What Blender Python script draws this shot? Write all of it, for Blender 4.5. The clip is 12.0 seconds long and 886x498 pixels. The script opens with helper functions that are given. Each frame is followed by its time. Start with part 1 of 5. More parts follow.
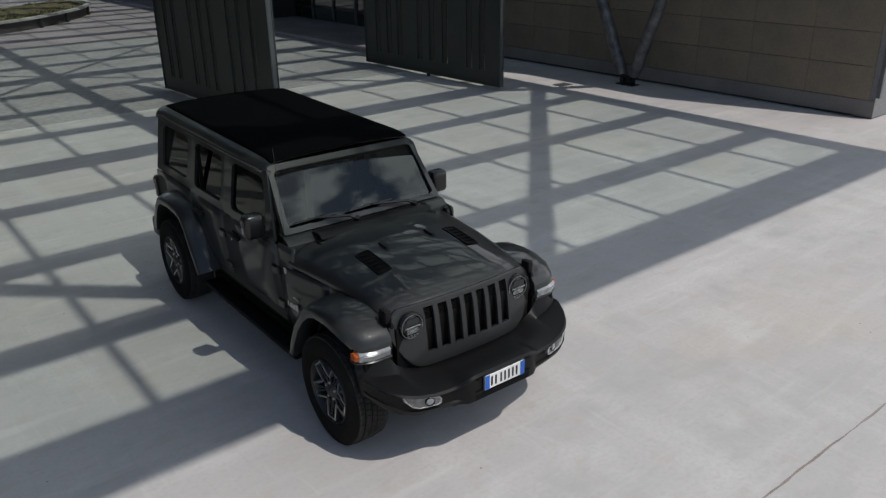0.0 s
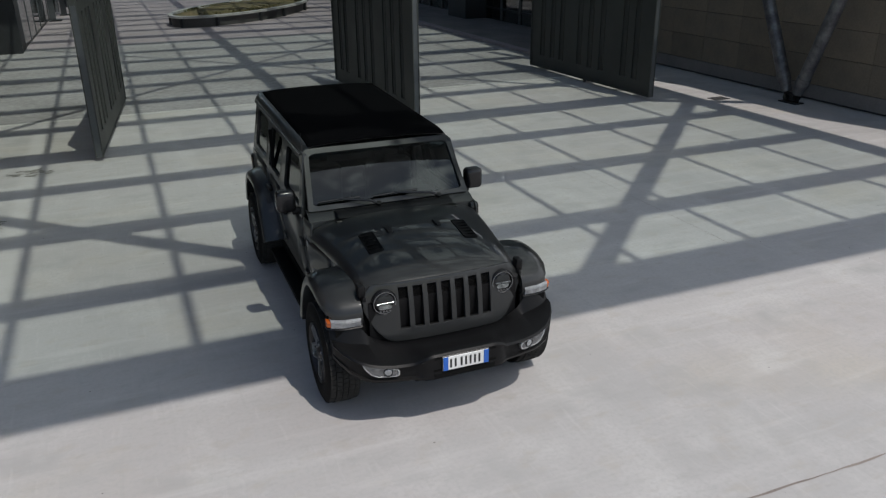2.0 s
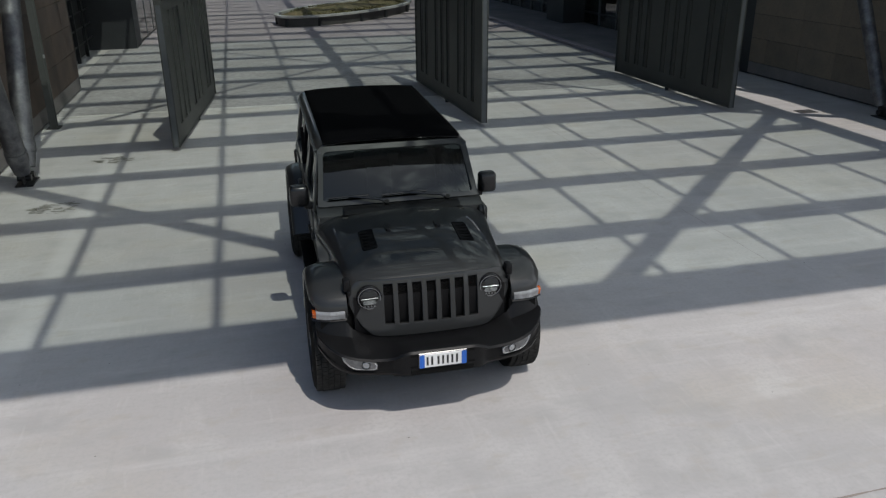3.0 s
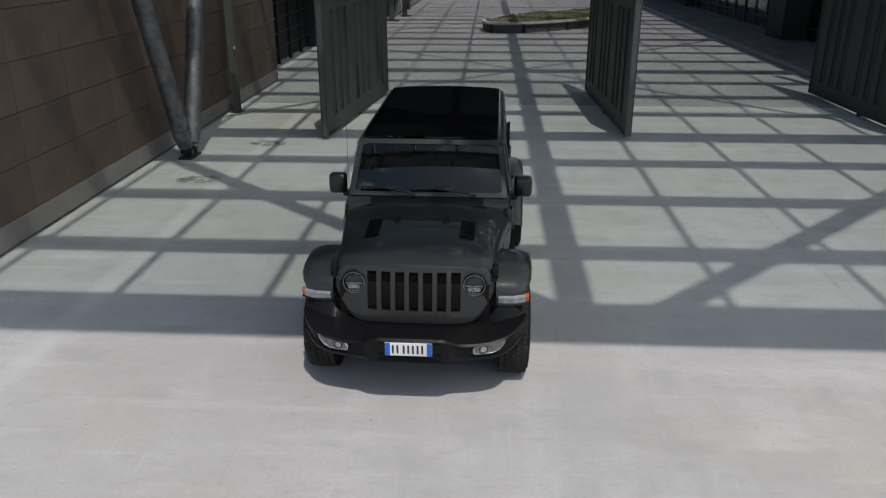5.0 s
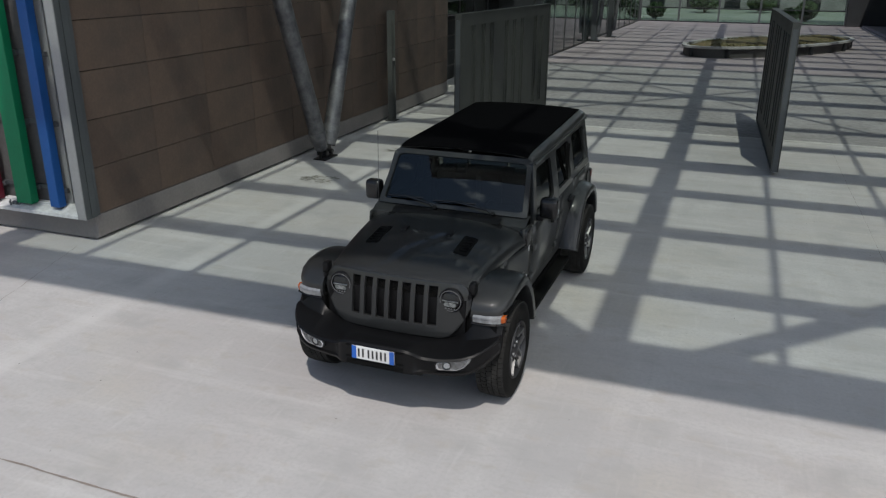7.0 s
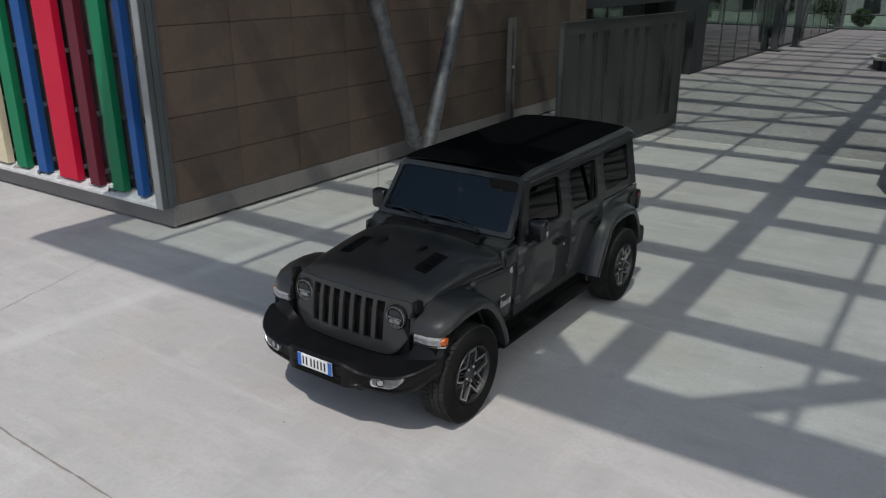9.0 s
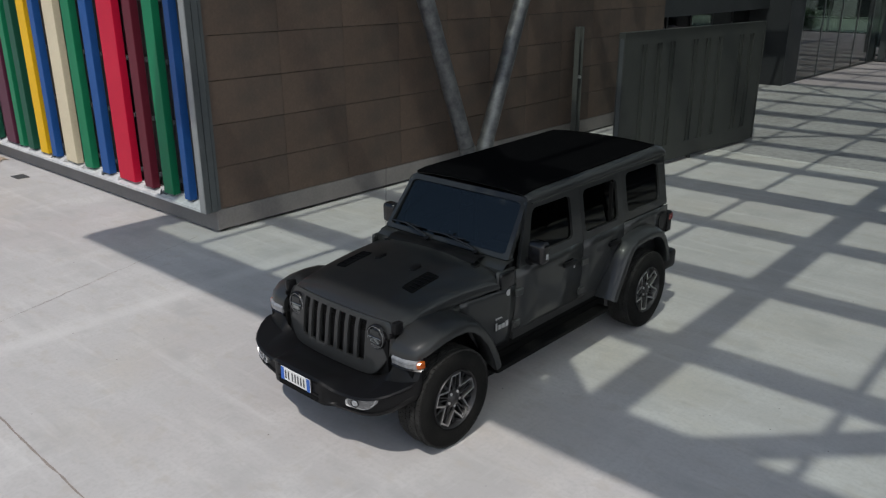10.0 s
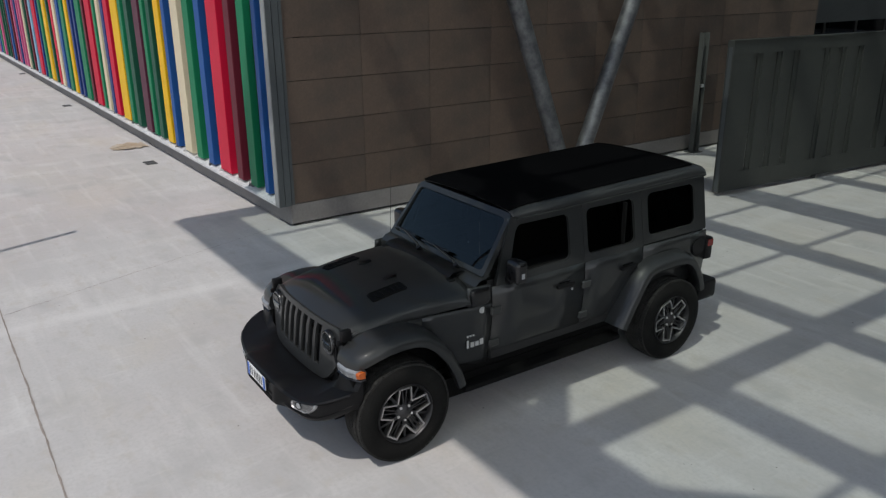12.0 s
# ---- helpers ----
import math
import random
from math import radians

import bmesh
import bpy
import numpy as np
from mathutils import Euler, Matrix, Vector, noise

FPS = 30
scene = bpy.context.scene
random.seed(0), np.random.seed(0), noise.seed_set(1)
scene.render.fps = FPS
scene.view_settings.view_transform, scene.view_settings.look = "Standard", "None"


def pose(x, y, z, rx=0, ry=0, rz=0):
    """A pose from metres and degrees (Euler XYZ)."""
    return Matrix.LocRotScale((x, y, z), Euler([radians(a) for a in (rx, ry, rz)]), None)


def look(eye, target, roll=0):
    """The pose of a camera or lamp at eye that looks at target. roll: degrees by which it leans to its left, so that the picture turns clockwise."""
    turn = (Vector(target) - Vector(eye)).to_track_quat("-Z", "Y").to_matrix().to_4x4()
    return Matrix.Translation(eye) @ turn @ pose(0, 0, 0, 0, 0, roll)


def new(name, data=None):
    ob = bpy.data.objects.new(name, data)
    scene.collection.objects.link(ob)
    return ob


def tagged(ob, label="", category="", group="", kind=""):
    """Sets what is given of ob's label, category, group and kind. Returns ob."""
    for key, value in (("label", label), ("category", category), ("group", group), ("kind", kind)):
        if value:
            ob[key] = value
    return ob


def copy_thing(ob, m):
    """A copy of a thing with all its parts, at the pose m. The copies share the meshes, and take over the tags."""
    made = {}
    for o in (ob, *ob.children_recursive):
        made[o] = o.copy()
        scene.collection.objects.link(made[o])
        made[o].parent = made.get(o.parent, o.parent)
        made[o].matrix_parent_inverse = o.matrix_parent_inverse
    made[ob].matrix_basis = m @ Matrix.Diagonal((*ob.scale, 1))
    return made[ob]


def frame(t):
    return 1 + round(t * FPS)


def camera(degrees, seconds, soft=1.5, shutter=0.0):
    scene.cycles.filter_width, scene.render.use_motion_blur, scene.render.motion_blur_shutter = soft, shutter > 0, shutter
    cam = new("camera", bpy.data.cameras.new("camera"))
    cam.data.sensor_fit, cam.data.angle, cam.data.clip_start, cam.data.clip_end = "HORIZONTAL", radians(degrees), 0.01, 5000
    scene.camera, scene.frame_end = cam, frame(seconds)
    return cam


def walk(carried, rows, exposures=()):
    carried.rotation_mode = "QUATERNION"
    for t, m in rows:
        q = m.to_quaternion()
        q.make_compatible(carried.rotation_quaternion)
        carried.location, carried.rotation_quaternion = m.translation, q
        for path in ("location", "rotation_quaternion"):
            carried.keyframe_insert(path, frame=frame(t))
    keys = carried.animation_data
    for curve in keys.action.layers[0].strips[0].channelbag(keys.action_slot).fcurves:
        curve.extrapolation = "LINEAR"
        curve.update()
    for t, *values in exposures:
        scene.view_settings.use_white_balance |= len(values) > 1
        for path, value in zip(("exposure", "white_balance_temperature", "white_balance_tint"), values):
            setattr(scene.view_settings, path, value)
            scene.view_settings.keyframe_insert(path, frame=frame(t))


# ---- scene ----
cam = camera(59.2, 12.0, 1.3)
PATH = [
    (0, (-0.268, -0.172, 3.435), (0.877, 1.275, 2.665), -0.9),
    (0.5, (-0.042, -0.46, 3.446), (1.024, 1.047, 2.677), -0.9),
    (1, (0.221, -0.817, 3.474), (1.182, 0.76, 2.707), -0.8),
    (1.5, (0.501, -1.099, 3.474), (1.343, 0.547, 2.713), -0.7),
    (2, (0.862, -1.351, 3.485), (1.568, 0.359, 2.728), -0.6),
    (2.5, (1.253, -1.525, 3.485), (1.837, 0.233, 2.733), -0.6),
    (3, (1.676, -1.747, 3.514), (2.127, 0.052, 2.764), -0.5),
    (5, (3.467, -2.056, 3.447), (3.361, -0.195, 2.721), -0.1),
    (5.5, (3.885, -2.028, 3.424), (3.645, -0.175, 2.713), 0.1),
    (6, (4.354, -1.959, 3.423), (3.974, -0.125, 2.723), 0.2),
    (6.5, (4.801, -1.838, 3.416), (4.289, -0.033, 2.723), 0.3),
    (7, (5.237, -1.694, 3.408), (4.597, 0.073, 2.724), 0.4),
    (9, (6.763, -0.716, 3.456), (5.702, 0.839, 2.781), 0.0),
    (9.5, (7.049, -0.387, 3.466), (5.893, 1.102, 2.798), -0.1),
    (10, (7.316, -0.06, 3.522), (6.061, 1.349, 2.858), -0.2),
    (10.5, (7.568, 0.23, 3.567), (6.232, 1.563, 2.904), -0.2),
    (11, (7.838, 0.565, 3.591), (6.423, 1.814, 2.929), -0.3),
    (11.5, (8.067, 0.881, 3.581), (6.583, 2.048, 2.92), -0.4),
    (12, (8.288, 1.245, 3.565), (6.738, 2.323, 2.904), -0.4),
]
walk(cam, [(t, look(eye, target, roll)) for t, eye, target, roll in PATH])

# ---------- world, sun, exposure ----------
SUN = Vector((0.185, -0.56, 1.0)).normalized()          # towards the sun
world = bpy.data.worlds.new("sky")
scene.world = world
world.use_nodes = True
wn = world.node_tree.nodes
wl = world.node_tree.links
wn.clear()
sky = wn.new("ShaderNodeTexSky")
sky.sky_type = "NISHITA"
sky.sun_disc = False
sky.sun_elevation = math.asin(SUN.z)
sky.sun_rotation = math.atan2(SUN.x, SUN.y)
sky.dust_density = 0.6
sky.ozone_density = 0.4
cloud_co = wn.new("ShaderNodeTexCoord")
cloud_map = wn.new("ShaderNodeMapping")
cloud_map.inputs["Scale"].default_value = (1.0, 1.0, 2.2)
cloud_map.inputs["Location"].default_value = (3.7, 1.2, 0.4)
cloud = wn.new("ShaderNodeTexNoise")
cloud.inputs["Scale"].default_value = 7.5
cloud.inputs["Detail"].default_value = 7
cloud_ramp = wn.new("ShaderNodeValToRGB")
cloud_ramp.color_ramp.elements[0].position = 0.535
cloud_ramp.color_ramp.elements[1].position = 0.675
cloud_sep = wn.new("ShaderNodeSeparateXYZ")
cloud_lean = wn.new("ShaderNodeMath")                    # more cloud towards the east
cloud_lean.operation = "MULTIPLY_ADD"
cloud_lean.inputs[1].default_value = 0.2
cloud_mix = wn.new("ShaderNodeMix")
cloud_mix.data_type = "RGBA"
cloud_mix.inputs[7].default_value = (16.0, 16.6, 17.4, 1)
back = wn.new("ShaderNodeBackground")
back.inputs["Strength"].default_value = 0.09
wout = wn.new("ShaderNodeOutputWorld")
wl.new(cloud_co.outputs["Generated"], cloud_map.inputs["Vector"])
wl.new(cloud_map.outputs["Vector"], cloud.inputs["Vector"])
wl.new(cloud_co.outputs["Generated"], cloud_sep.inputs[0])
wl.new(cloud_sep.outputs[0], cloud_lean.inputs[0])
wl.new(cloud.outputs["Fac"], cloud_lean.inputs[2])
wl.new(cloud_lean.outputs[0], cloud_ramp.inputs["Fac"])
wl.new(cloud_ramp.outputs["Color"], cloud_mix.inputs[0])
wl.new(sky.outputs["Color"], cloud_mix.inputs[6])
wl.new(cloud_mix.outputs[2], back.inputs["Color"])
wl.new(back.outputs["Background"], wout.inputs["Surface"])

sun_data = bpy.data.lights.new("sun", "SUN")
sun_data.energy = 2.52
sun_data.angle = radians(0.55)
sun_data.color = (1.0, 0.95, 0.895)
sun_ob = new("sun", sun_data)
sun_ob.matrix_world = look(SUN * 60, (0, 0, 0))

# ---------- materials ----------


def mat(name, col, rough=0.6, metal=0.0, col2=None, scale=1.5, fine=40.0, grain=0.12, bump=0.1, coat=0.0, rand=0.0, spec=0.5, dist=0.01, stretch=(1, 1, 1)):
    """A surface with stains at a large scale, grain and relief at a fine one."""
    m = bpy.data.materials.new(name)
    m.use_nodes = True
    n, l = m.node_tree.nodes, m.node_tree.links
    b = n["Principled BSDF"]
    co = n.new("ShaderNodeTexCoord")
    mp = n.new("ShaderNodeMapping")
    mp.inputs["Scale"].default_value = stretch
    l.new(co.outputs["Object"], mp.inputs["Vector"])
    big = n.new("ShaderNodeTexNoise")
    big.inputs["Scale"].default_value = scale
    big.inputs["Detail"].default_value = 6
    big.inputs["Roughness"].default_value = 0.6
    l.new(mp.outputs["Vector"], big.inputs["Vector"])
    small = n.new("ShaderNodeTexNoise")
    small.inputs["Scale"].default_value = fine
    small.inputs["Detail"].default_value = 4
    l.new(mp.outputs["Vector"], small.inputs["Vector"])
    ramp = n.new("ShaderNodeMapRange")
    ramp.inputs[1].default_value, ramp.inputs[2].default_value = 0.35, 0.65
    l.new(big.outputs["Fac"], ramp.inputs[0])
    mix = n.new("ShaderNodeMix")
    mix.data_type = "RGBA"
    mix.inputs[6].default_value = (*col, 1)
    mix.inputs[7].default_value = (*(col2 or [c * 0.8 for c in col]), 1)
    l.new(ramp.outputs[0], mix.inputs[0])
    gr = n.new("ShaderNodeMapRange")
    gr.inputs[1].default_value, gr.inputs[2].default_value = 0.3, 0.7
    gr.inputs[3].default_value, gr.inputs[4].default_value = 1 - grain, 1 + grain
    l.new(small.outputs["Fac"], gr.inputs[0])
    last = gr.outputs[0]
    if rand:
        oi = n.new("ShaderNodeObjectInfo")
        rr = n.new("ShaderNodeMapRange")
        rr.inputs[3].default_value, rr.inputs[4].default_value = 1 - rand, 1 + rand
        l.new(oi.outputs["Random"], rr.inputs[0])
        mm = n.new("ShaderNodeMath")
        mm.operation = "MULTIPLY"
        l.new(last, mm.inputs[0])
        l.new(rr.outputs[0], mm.inputs[1])
        last = mm.outputs[0]
    sc = n.new("ShaderNodeVectorMath")
    sc.operation = "SCALE"
    l.new(mix.outputs[2], sc.inputs[0])
    l.new(last, sc.inputs["Scale"])
    l.new(sc.outputs[0], b.inputs["Base Color"])
    rg = n.new("ShaderNodeMapRange")
    rg.inputs[3].default_value, rg.inputs[4].default_value = max(0.02, rough - 0.08), min(1, rough + 0.08)
    l.new(big.outputs["Fac"], rg.inputs[0])
    l.new(rg.outputs[0], b.inputs["Roughness"])
    b.inputs["Metallic"].default_value = metal
    b.inputs["Specular IOR Level"].default_value = spec
    b.inputs["Coat Weight"].default_value = coat
    b.inputs["Coat Roughness"].default_value = 0.03
    if bump:
        bp = n.new("ShaderNodeBump")
        bp.inputs["Strength"].default_value = bump
        bp.inputs["Distance"].default_value = dist
        l.new(small.outputs["Fac"], bp.inputs["Height"])
        l.new(bp.outputs["Normal"], b.inputs["Normal"])
    return m


def glass(name, tint, gloss_rough=0.02, ior=1.45, sheen=(1, 1, 1)):
    """Thin tinted glass: lets tinted light straight through and mirrors by Fresnel."""
    m = bpy.data.materials.new(name)
    m.use_nodes = True
    n, l = m.node_tree.nodes, m.node_tree.links
    n.remove(n["Principled BSDF"])
    tr = n.new("ShaderNodeBsdfTransparent")
    tr.inputs["Color"].default_value = (*tint, 1)
    gl = n.new("ShaderNodeBsdfGlossy")
    gl.inputs["Roughness"].default_value = gloss_rough
    gl.inputs["Color"].default_value = (*sheen, 1)
    lw = n.new("ShaderNodeLayerWeight")
    lw.inputs["Blend"].default_value = 0.5
    pw = n.new("ShaderNodeMath")
    pw.operation, pw.inputs[1].default_value = "POWER", 5.0
    f0 = ((ior - 1) / (ior + 1)) ** 2
    fr = n.new("ShaderNodeMapRange")
    fr.inputs[3].default_value, fr.inputs[4].default_value = f0, 1.0
    mx = n.new("ShaderNodeMixShader")
    l.new(lw.outputs["Facing"], pw.inputs[0])
    l.new(pw.outputs[0], fr.inputs[0])
    l.new(fr.outputs[0], mx.inputs[0])
    l.new(tr.outputs[0], mx.inputs[1])
    l.new(gl.outputs[0], mx.inputs[2])
    l.new(mx.outputs[0], n["Material Output"].inputs["Surface"])
    return m


def concrete():
    """Power-floated concrete: cloudy tone, trowel streaks both ways, faint ochre stains, small dark specks."""
    m = bpy.data.materials.new("concrete")
    m.use_nodes = True
    n, l = m.node_tree.nodes, m.node_tree.links
    b = n["Principled BSDF"]
    co = n.new("ShaderNodeTexCoord")

    def tex(scale, stretch=(1, 1, 1), detail=5, lo=0.35, hi=0.65):
        mp = n.new("ShaderNodeMapping")
        mp.inputs["Scale"].default_value = stretch
        mp.inputs["Rotation"].default_value = (0, 0, 0.05)
        t = n.new("ShaderNodeTexNoise")
        t.inputs["Scale"].default_value, t.inputs["Detail"].default_value = scale, detail
        t.inputs["Roughness"].default_value = 0.55
        k = n.new("ShaderNodeMapRange")
        k.inputs[1].default_value, k.inputs[2].default_value = lo, hi
        l.new(co.outputs["Object"], mp.inputs["Vector"])
        l.new(mp.outputs["Vector"], t.inputs["Vector"])
        l.new(t.outputs["Fac"], k.inputs[0])
        return k.outputs[0]

    def blend(a, c, fac, amount):
        x = n.new("ShaderNodeMix")
        x.data_type = "RGBA"
        if isinstance(a, tuple):
            x.inputs[6].default_value = (*a, 1)
        else:
            l.new(a, x.inputs[6])
        x.inputs[7].default_value = (*c, 1)
        g = n.new("ShaderNodeMath")
        g.operation, g.inputs[1].default_value = "MULTIPLY", amount
        l.new(fac, g.inputs[0])
        l.new(g.outputs[0], x.inputs[0])
        return x.outputs[2]

    c = blend((0.485, 0.468, 0.462), (0.415, 0.403, 0.40), tex(0.22), 0.85)
    c = blend(c, (0.57, 0.555, 0.55), tex(0.9, (0.16, 1.6, 1), 9, 0.48, 0.7), 0.5)
    c = blend(c, (0.585, 0.57, 0.56), tex(0.8, (1.7, 0.13, 1), 9, 0.52, 0.74), 0.5)
    c = blend(c, (0.385, 0.375, 0.37), tex(1.1, (0.3, 1.3, 1), 8, 0.5, 0.72), 0.6)
    c = blend(c, (0.50, 0.45, 0.37), tex(0.62, (0.6, 0.8, 1), 10, 0.52, 0.68), 0.4)
    c = blend(c, (0.47, 0.415, 0.40), tex(0.16, (1, 1.4, 1), 7, 0.48, 0.7), 0.5)
    c = blend(c, (0.36, 0.35, 0.345), tex(1.7, (0.7, 1, 1), 9, 0.54, 0.7), 0.6)
    c = blend(c, (0.60, 0.59, 0.575), tex(1.5, (1, 0.6, 1), 12, 0.55, 0.72), 0.42)
    c = blend(c, (0.42, 0.385, 0.35), tex(5.5, (0.6, 1, 1), 11, 0.55, 0.68), 0.5)
    c = blend(c, (0.40, 0.39, 0.385), tex(28, (1, 1, 1), 4, 0.45, 0.8), 0.65)
    c = blend(c, (0.36, 0.345, 0.335), tex(13, (0.5, 1.2, 1), 10, 0.56, 0.72), 0.28)
    c = blend(c, (0.62, 0.61, 0.6), tex(9, (1.8, 0.25, 1), 8, 0.58, 0.75), 0.2)
    c = blend(c, (0.66, 0.65, 0.635), tex(2.2, (0.25, 2.2, 1), 10, 0.56, 0.74), 0.3)
    c = blend(c, (0.37, 0.36, 0.35), tex(7.0, (2.6, 0.12, 1), 7, 0.60, 0.76), 0.25)
    sep = n.new("ShaderNodeSeparateXYZ")
    l.new(co.outputs["Object"], sep.inputs[0])
    off = n.new("ShaderNodeMath")                        # pale worn track beside the wall
    off.operation, off.inputs[1].default_value = "ADD", 0.62
    l.new(sep.outputs[0], off.inputs[0])
    ab = n.new("ShaderNodeMath")
    ab.operation = "ABSOLUTE"
    l.new(off.outputs[0], ab.inputs[0])
    trk = n.new("ShaderNodeMapRange")
    trk.interpolation_type = "SMOOTHSTEP"
    trk.inputs[1].default_value, trk.inputs[2].default_value = 0.2, 0.03
    l.new(ab.outputs[0], trk.inputs[0])
    wear = n.new("ShaderNodeMath")
    wear.operation = "MULTIPLY"
    l.new(trk.outputs[0], wear.inputs[0])
    l.new(tex(0.5, (1, 1, 1), 6, 0.3, 0.55), wear.inputs[1])
    c = blend(c, (0.6, 0.585, 0.575), wear.outputs[0], 0.5)
    vo = n.new("ShaderNodeTexVoronoi")
    vo.inputs["Scale"].default_value = 3.2
    l.new(co.outputs["Object"], vo.inputs["Vector"])
    sp = n.new("ShaderNodeMapRange")
    sp.inputs[1].default_value, sp.inputs[2].default_value = 0.032, 0.018
    l.new(vo.outputs["Distance"], sp.inputs[0])
    c = blend(c, (0.12, 0.11, 0.10), sp.outputs[0], 0.75)
    l.new(c, b.inputs["Base Color"])
    b.inputs["Roughness"].default_value = 0.8
    b.inputs["Specular IOR Level"].default_value = 0.25
    fine = n.new("ShaderNodeTexNoise")
    fine.inputs["Scale"].default_value, fine.inputs["Detail"].default_value = 60, 4
    l.new(co.outputs["Object"], fine.inputs["Vector"])
    bp = n.new("ShaderNodeBump")
    bp.inputs["Strength"].default_value, bp.inputs["Distance"].default_value = 0.08, 0.004
    l.new(fine.outputs["Fac"], bp.inputs["Height"])
    l.new(bp.outputs["Normal"], b.inputs["Normal"])
    return m


CONCRETE = concrete()
SLAB = mat("grey_slab", (0.355, 0.345, 0.345), 0.8, col2=(0.265, 0.255, 0.252), scale=0.45, fine=7, grain=0.16, bump=0.06, spec=0.25)
STRIP = mat("pale_joint_strip", (0.56, 0.55, 0.53), 0.85, col2=(0.42, 0.41, 0.4), scale=1.6, fine=14)
CONCRETE_DARK = mat("joint_dirt", (0.29, 0.25, 0.225), 0.95, fine=60)
PAVING = mat("pink_paving", (0.36, 0.312, 0.325), 0.85, col2=(0.29, 0.255, 0.265), scale=0.5, fine=9, grain=0.1, bump=0.1, spec=0.2)
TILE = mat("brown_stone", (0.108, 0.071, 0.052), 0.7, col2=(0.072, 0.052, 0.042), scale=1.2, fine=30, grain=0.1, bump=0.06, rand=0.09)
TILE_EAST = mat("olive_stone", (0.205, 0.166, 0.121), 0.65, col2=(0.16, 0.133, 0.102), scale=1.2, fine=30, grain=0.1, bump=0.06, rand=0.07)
BACKING = mat("joint_black", (0.03, 0.03, 0.03), 0.9)
PLINTH = mat("plinth", (0.20, 0.187, 0.182), 0.75, col2=(0.16, 0.151, 0.147), scale=0.8, fine=25, grain=0.06, bump=0.08)
PLINTH_SIDE = mat("plinth_side", (0.225, 0.203, 0.195), 0.75, col2=(0.17, 0.156, 0.15), scale=0.9, fine=25, grain=0.08, bump=0.08)
LEDGE = mat("white_ledge", (0.6, 0.6, 0.6), 0.6, col2=(0.48, 0.48, 0.48), scale=3, fine=20)
PANEL = mat("pale_panel", (0.28, 0.28, 0.282), 0.5, col2=(0.23, 0.23, 0.232), scale=1.2, fine=40, grain=0.05, bump=0.02)
TRIM = mat("grey_metal", (0.13, 0.138, 0.147), 0.42, 0.5, scale=2, fine=30, grain=0.05, bump=0.02)
STEEL = mat("galvanised_steel", (0.19, 0.192, 0.20), 0.46, 0.55, col2=(0.085, 0.087, 0.095), scale=5, fine=30, grain=0.12, bump=0.06)
STEEL_WHITE = mat("canopy_steel", (0.34, 0.34, 0.345), 0.5, 0.2, fine=20)
GATE = mat("gate_paint", (0.049, 0.052, 0.048), 0.5, 0.15, col2=(0.040, 0.043, 0.040), scale=0.9, fine=25, grain=0.06, bump=0.04)
DARK_METAL = mat("dark_frame", (0.03, 0.032, 0.035), 0.45, 0.3, fine=30)
DARK_WALL = mat("dark_panel", (0.026, 0.029, 0.032), 0.6, col2=(0.019, 0.021, 0.024), scale=0.7, fine=20)
BACK_GREY = mat("facade_back", (0.09, 0.089, 0.087), 0.7, col2=(0.065, 0.065, 0.064), scale=0.7, fine=20)
FRAME_GREY = mat("frame_grey", (0.088, 0.096, 0.102), 0.45, 0.3, col2=(0.075, 0.082, 0.088), scale=2, fine=30, grain=0.05, bump=0.02)
WALL_GREY = mat("grey_wall", (0.22, 0.22, 0.22), 0.8, col2=(0.18, 0.18, 0.185), scale=0.6, fine=18, bump=0.1)
SOIL = mat("soil", (0.15, 0.115, 0.06), 0.95, col2=(0.075, 0.07, 0.03), scale=2, fine=12, grain=0.4, bump=0.6, dist=0.05)
GRASS = mat("grass", (0.09, 0.105, 0.03), 0.9, col2=(0.15, 0.12, 0.05), scale=1.2, fine=30, grain=0.4)
LEAF = mat("leaf", (0.06, 0.10, 0.035), 0.8, col2=(0.04, 0.075, 0.02), scale=0.4, fine=9, grain=0.3)
IRON = mat("cast_iron", (0.1, 0.1, 0.1), 0.7, 0.4, fine=50, grain=0.3, bump=0.3)
STAIN = mat("rust_stain", (0.41, 0.31, 0.21), 0.9, col2=(0.47, 0.41, 0.34), scale=2.5, fine=20)
PATCH = mat("rough_patch", (0.33, 0.32, 0.29), 0.95, col2=(0.2, 0.19, 0.17), scale=9, fine=40, grain=0.35, bump=0.5)
CANOPY_GLASS = glass("canopy_glass", (0.81, 0.855, 0.825))
FACADE_GLASS = glass("facade_glass", (0.36, 0.41, 0.39), 0.02, 2.4)
CLEAR_GLASS = glass("clear_glass", (0.66, 0.72, 0.70), 0.02, 1.6)
FAR_WALL = mat("pale_render", (0.30, 0.30, 0.285), 0.8, fine=12)
TERRACE = mat("green_terrace", (0.30, 0.34, 0.29), 0.85, col2=(0.21, 0.26, 0.18), scale=0.4, fine=6, grain=0.25)

PAINT = mat("granite_paint", (0.033, 0.0345, 0.0351), 0.42, 0.32, col2=(0.0298, 0.0312, 0.0318), scale=3, fine=900, grain=0.12, bump=0.0, coat=0.52, spec=0.1)
PLASTIC = mat("black_plastic", (0.0058, 0.0058, 0.0064), 0.40, spec=0.2, fine=300, grain=0.15, bump=0.08, dist=0.002)
GRILLE_BLACK = mat("grille_black", (0.004, 0.004, 0.004), 0.7, fine=100, bump=0, spec=0.12)
GLOSS_BLACK = mat("gloss_black", (0.008, 0.008, 0.009), 0.25, fine=100, bump=0)
FABRIC = mat("roof_fabric", (0.003, 0.003, 0.0034), 0.95, col2=(0.0036, 0.0036, 0.004), scale=2, fine=400, grain=0.2, bump=0.1, dist=0.002, spec=0.01)
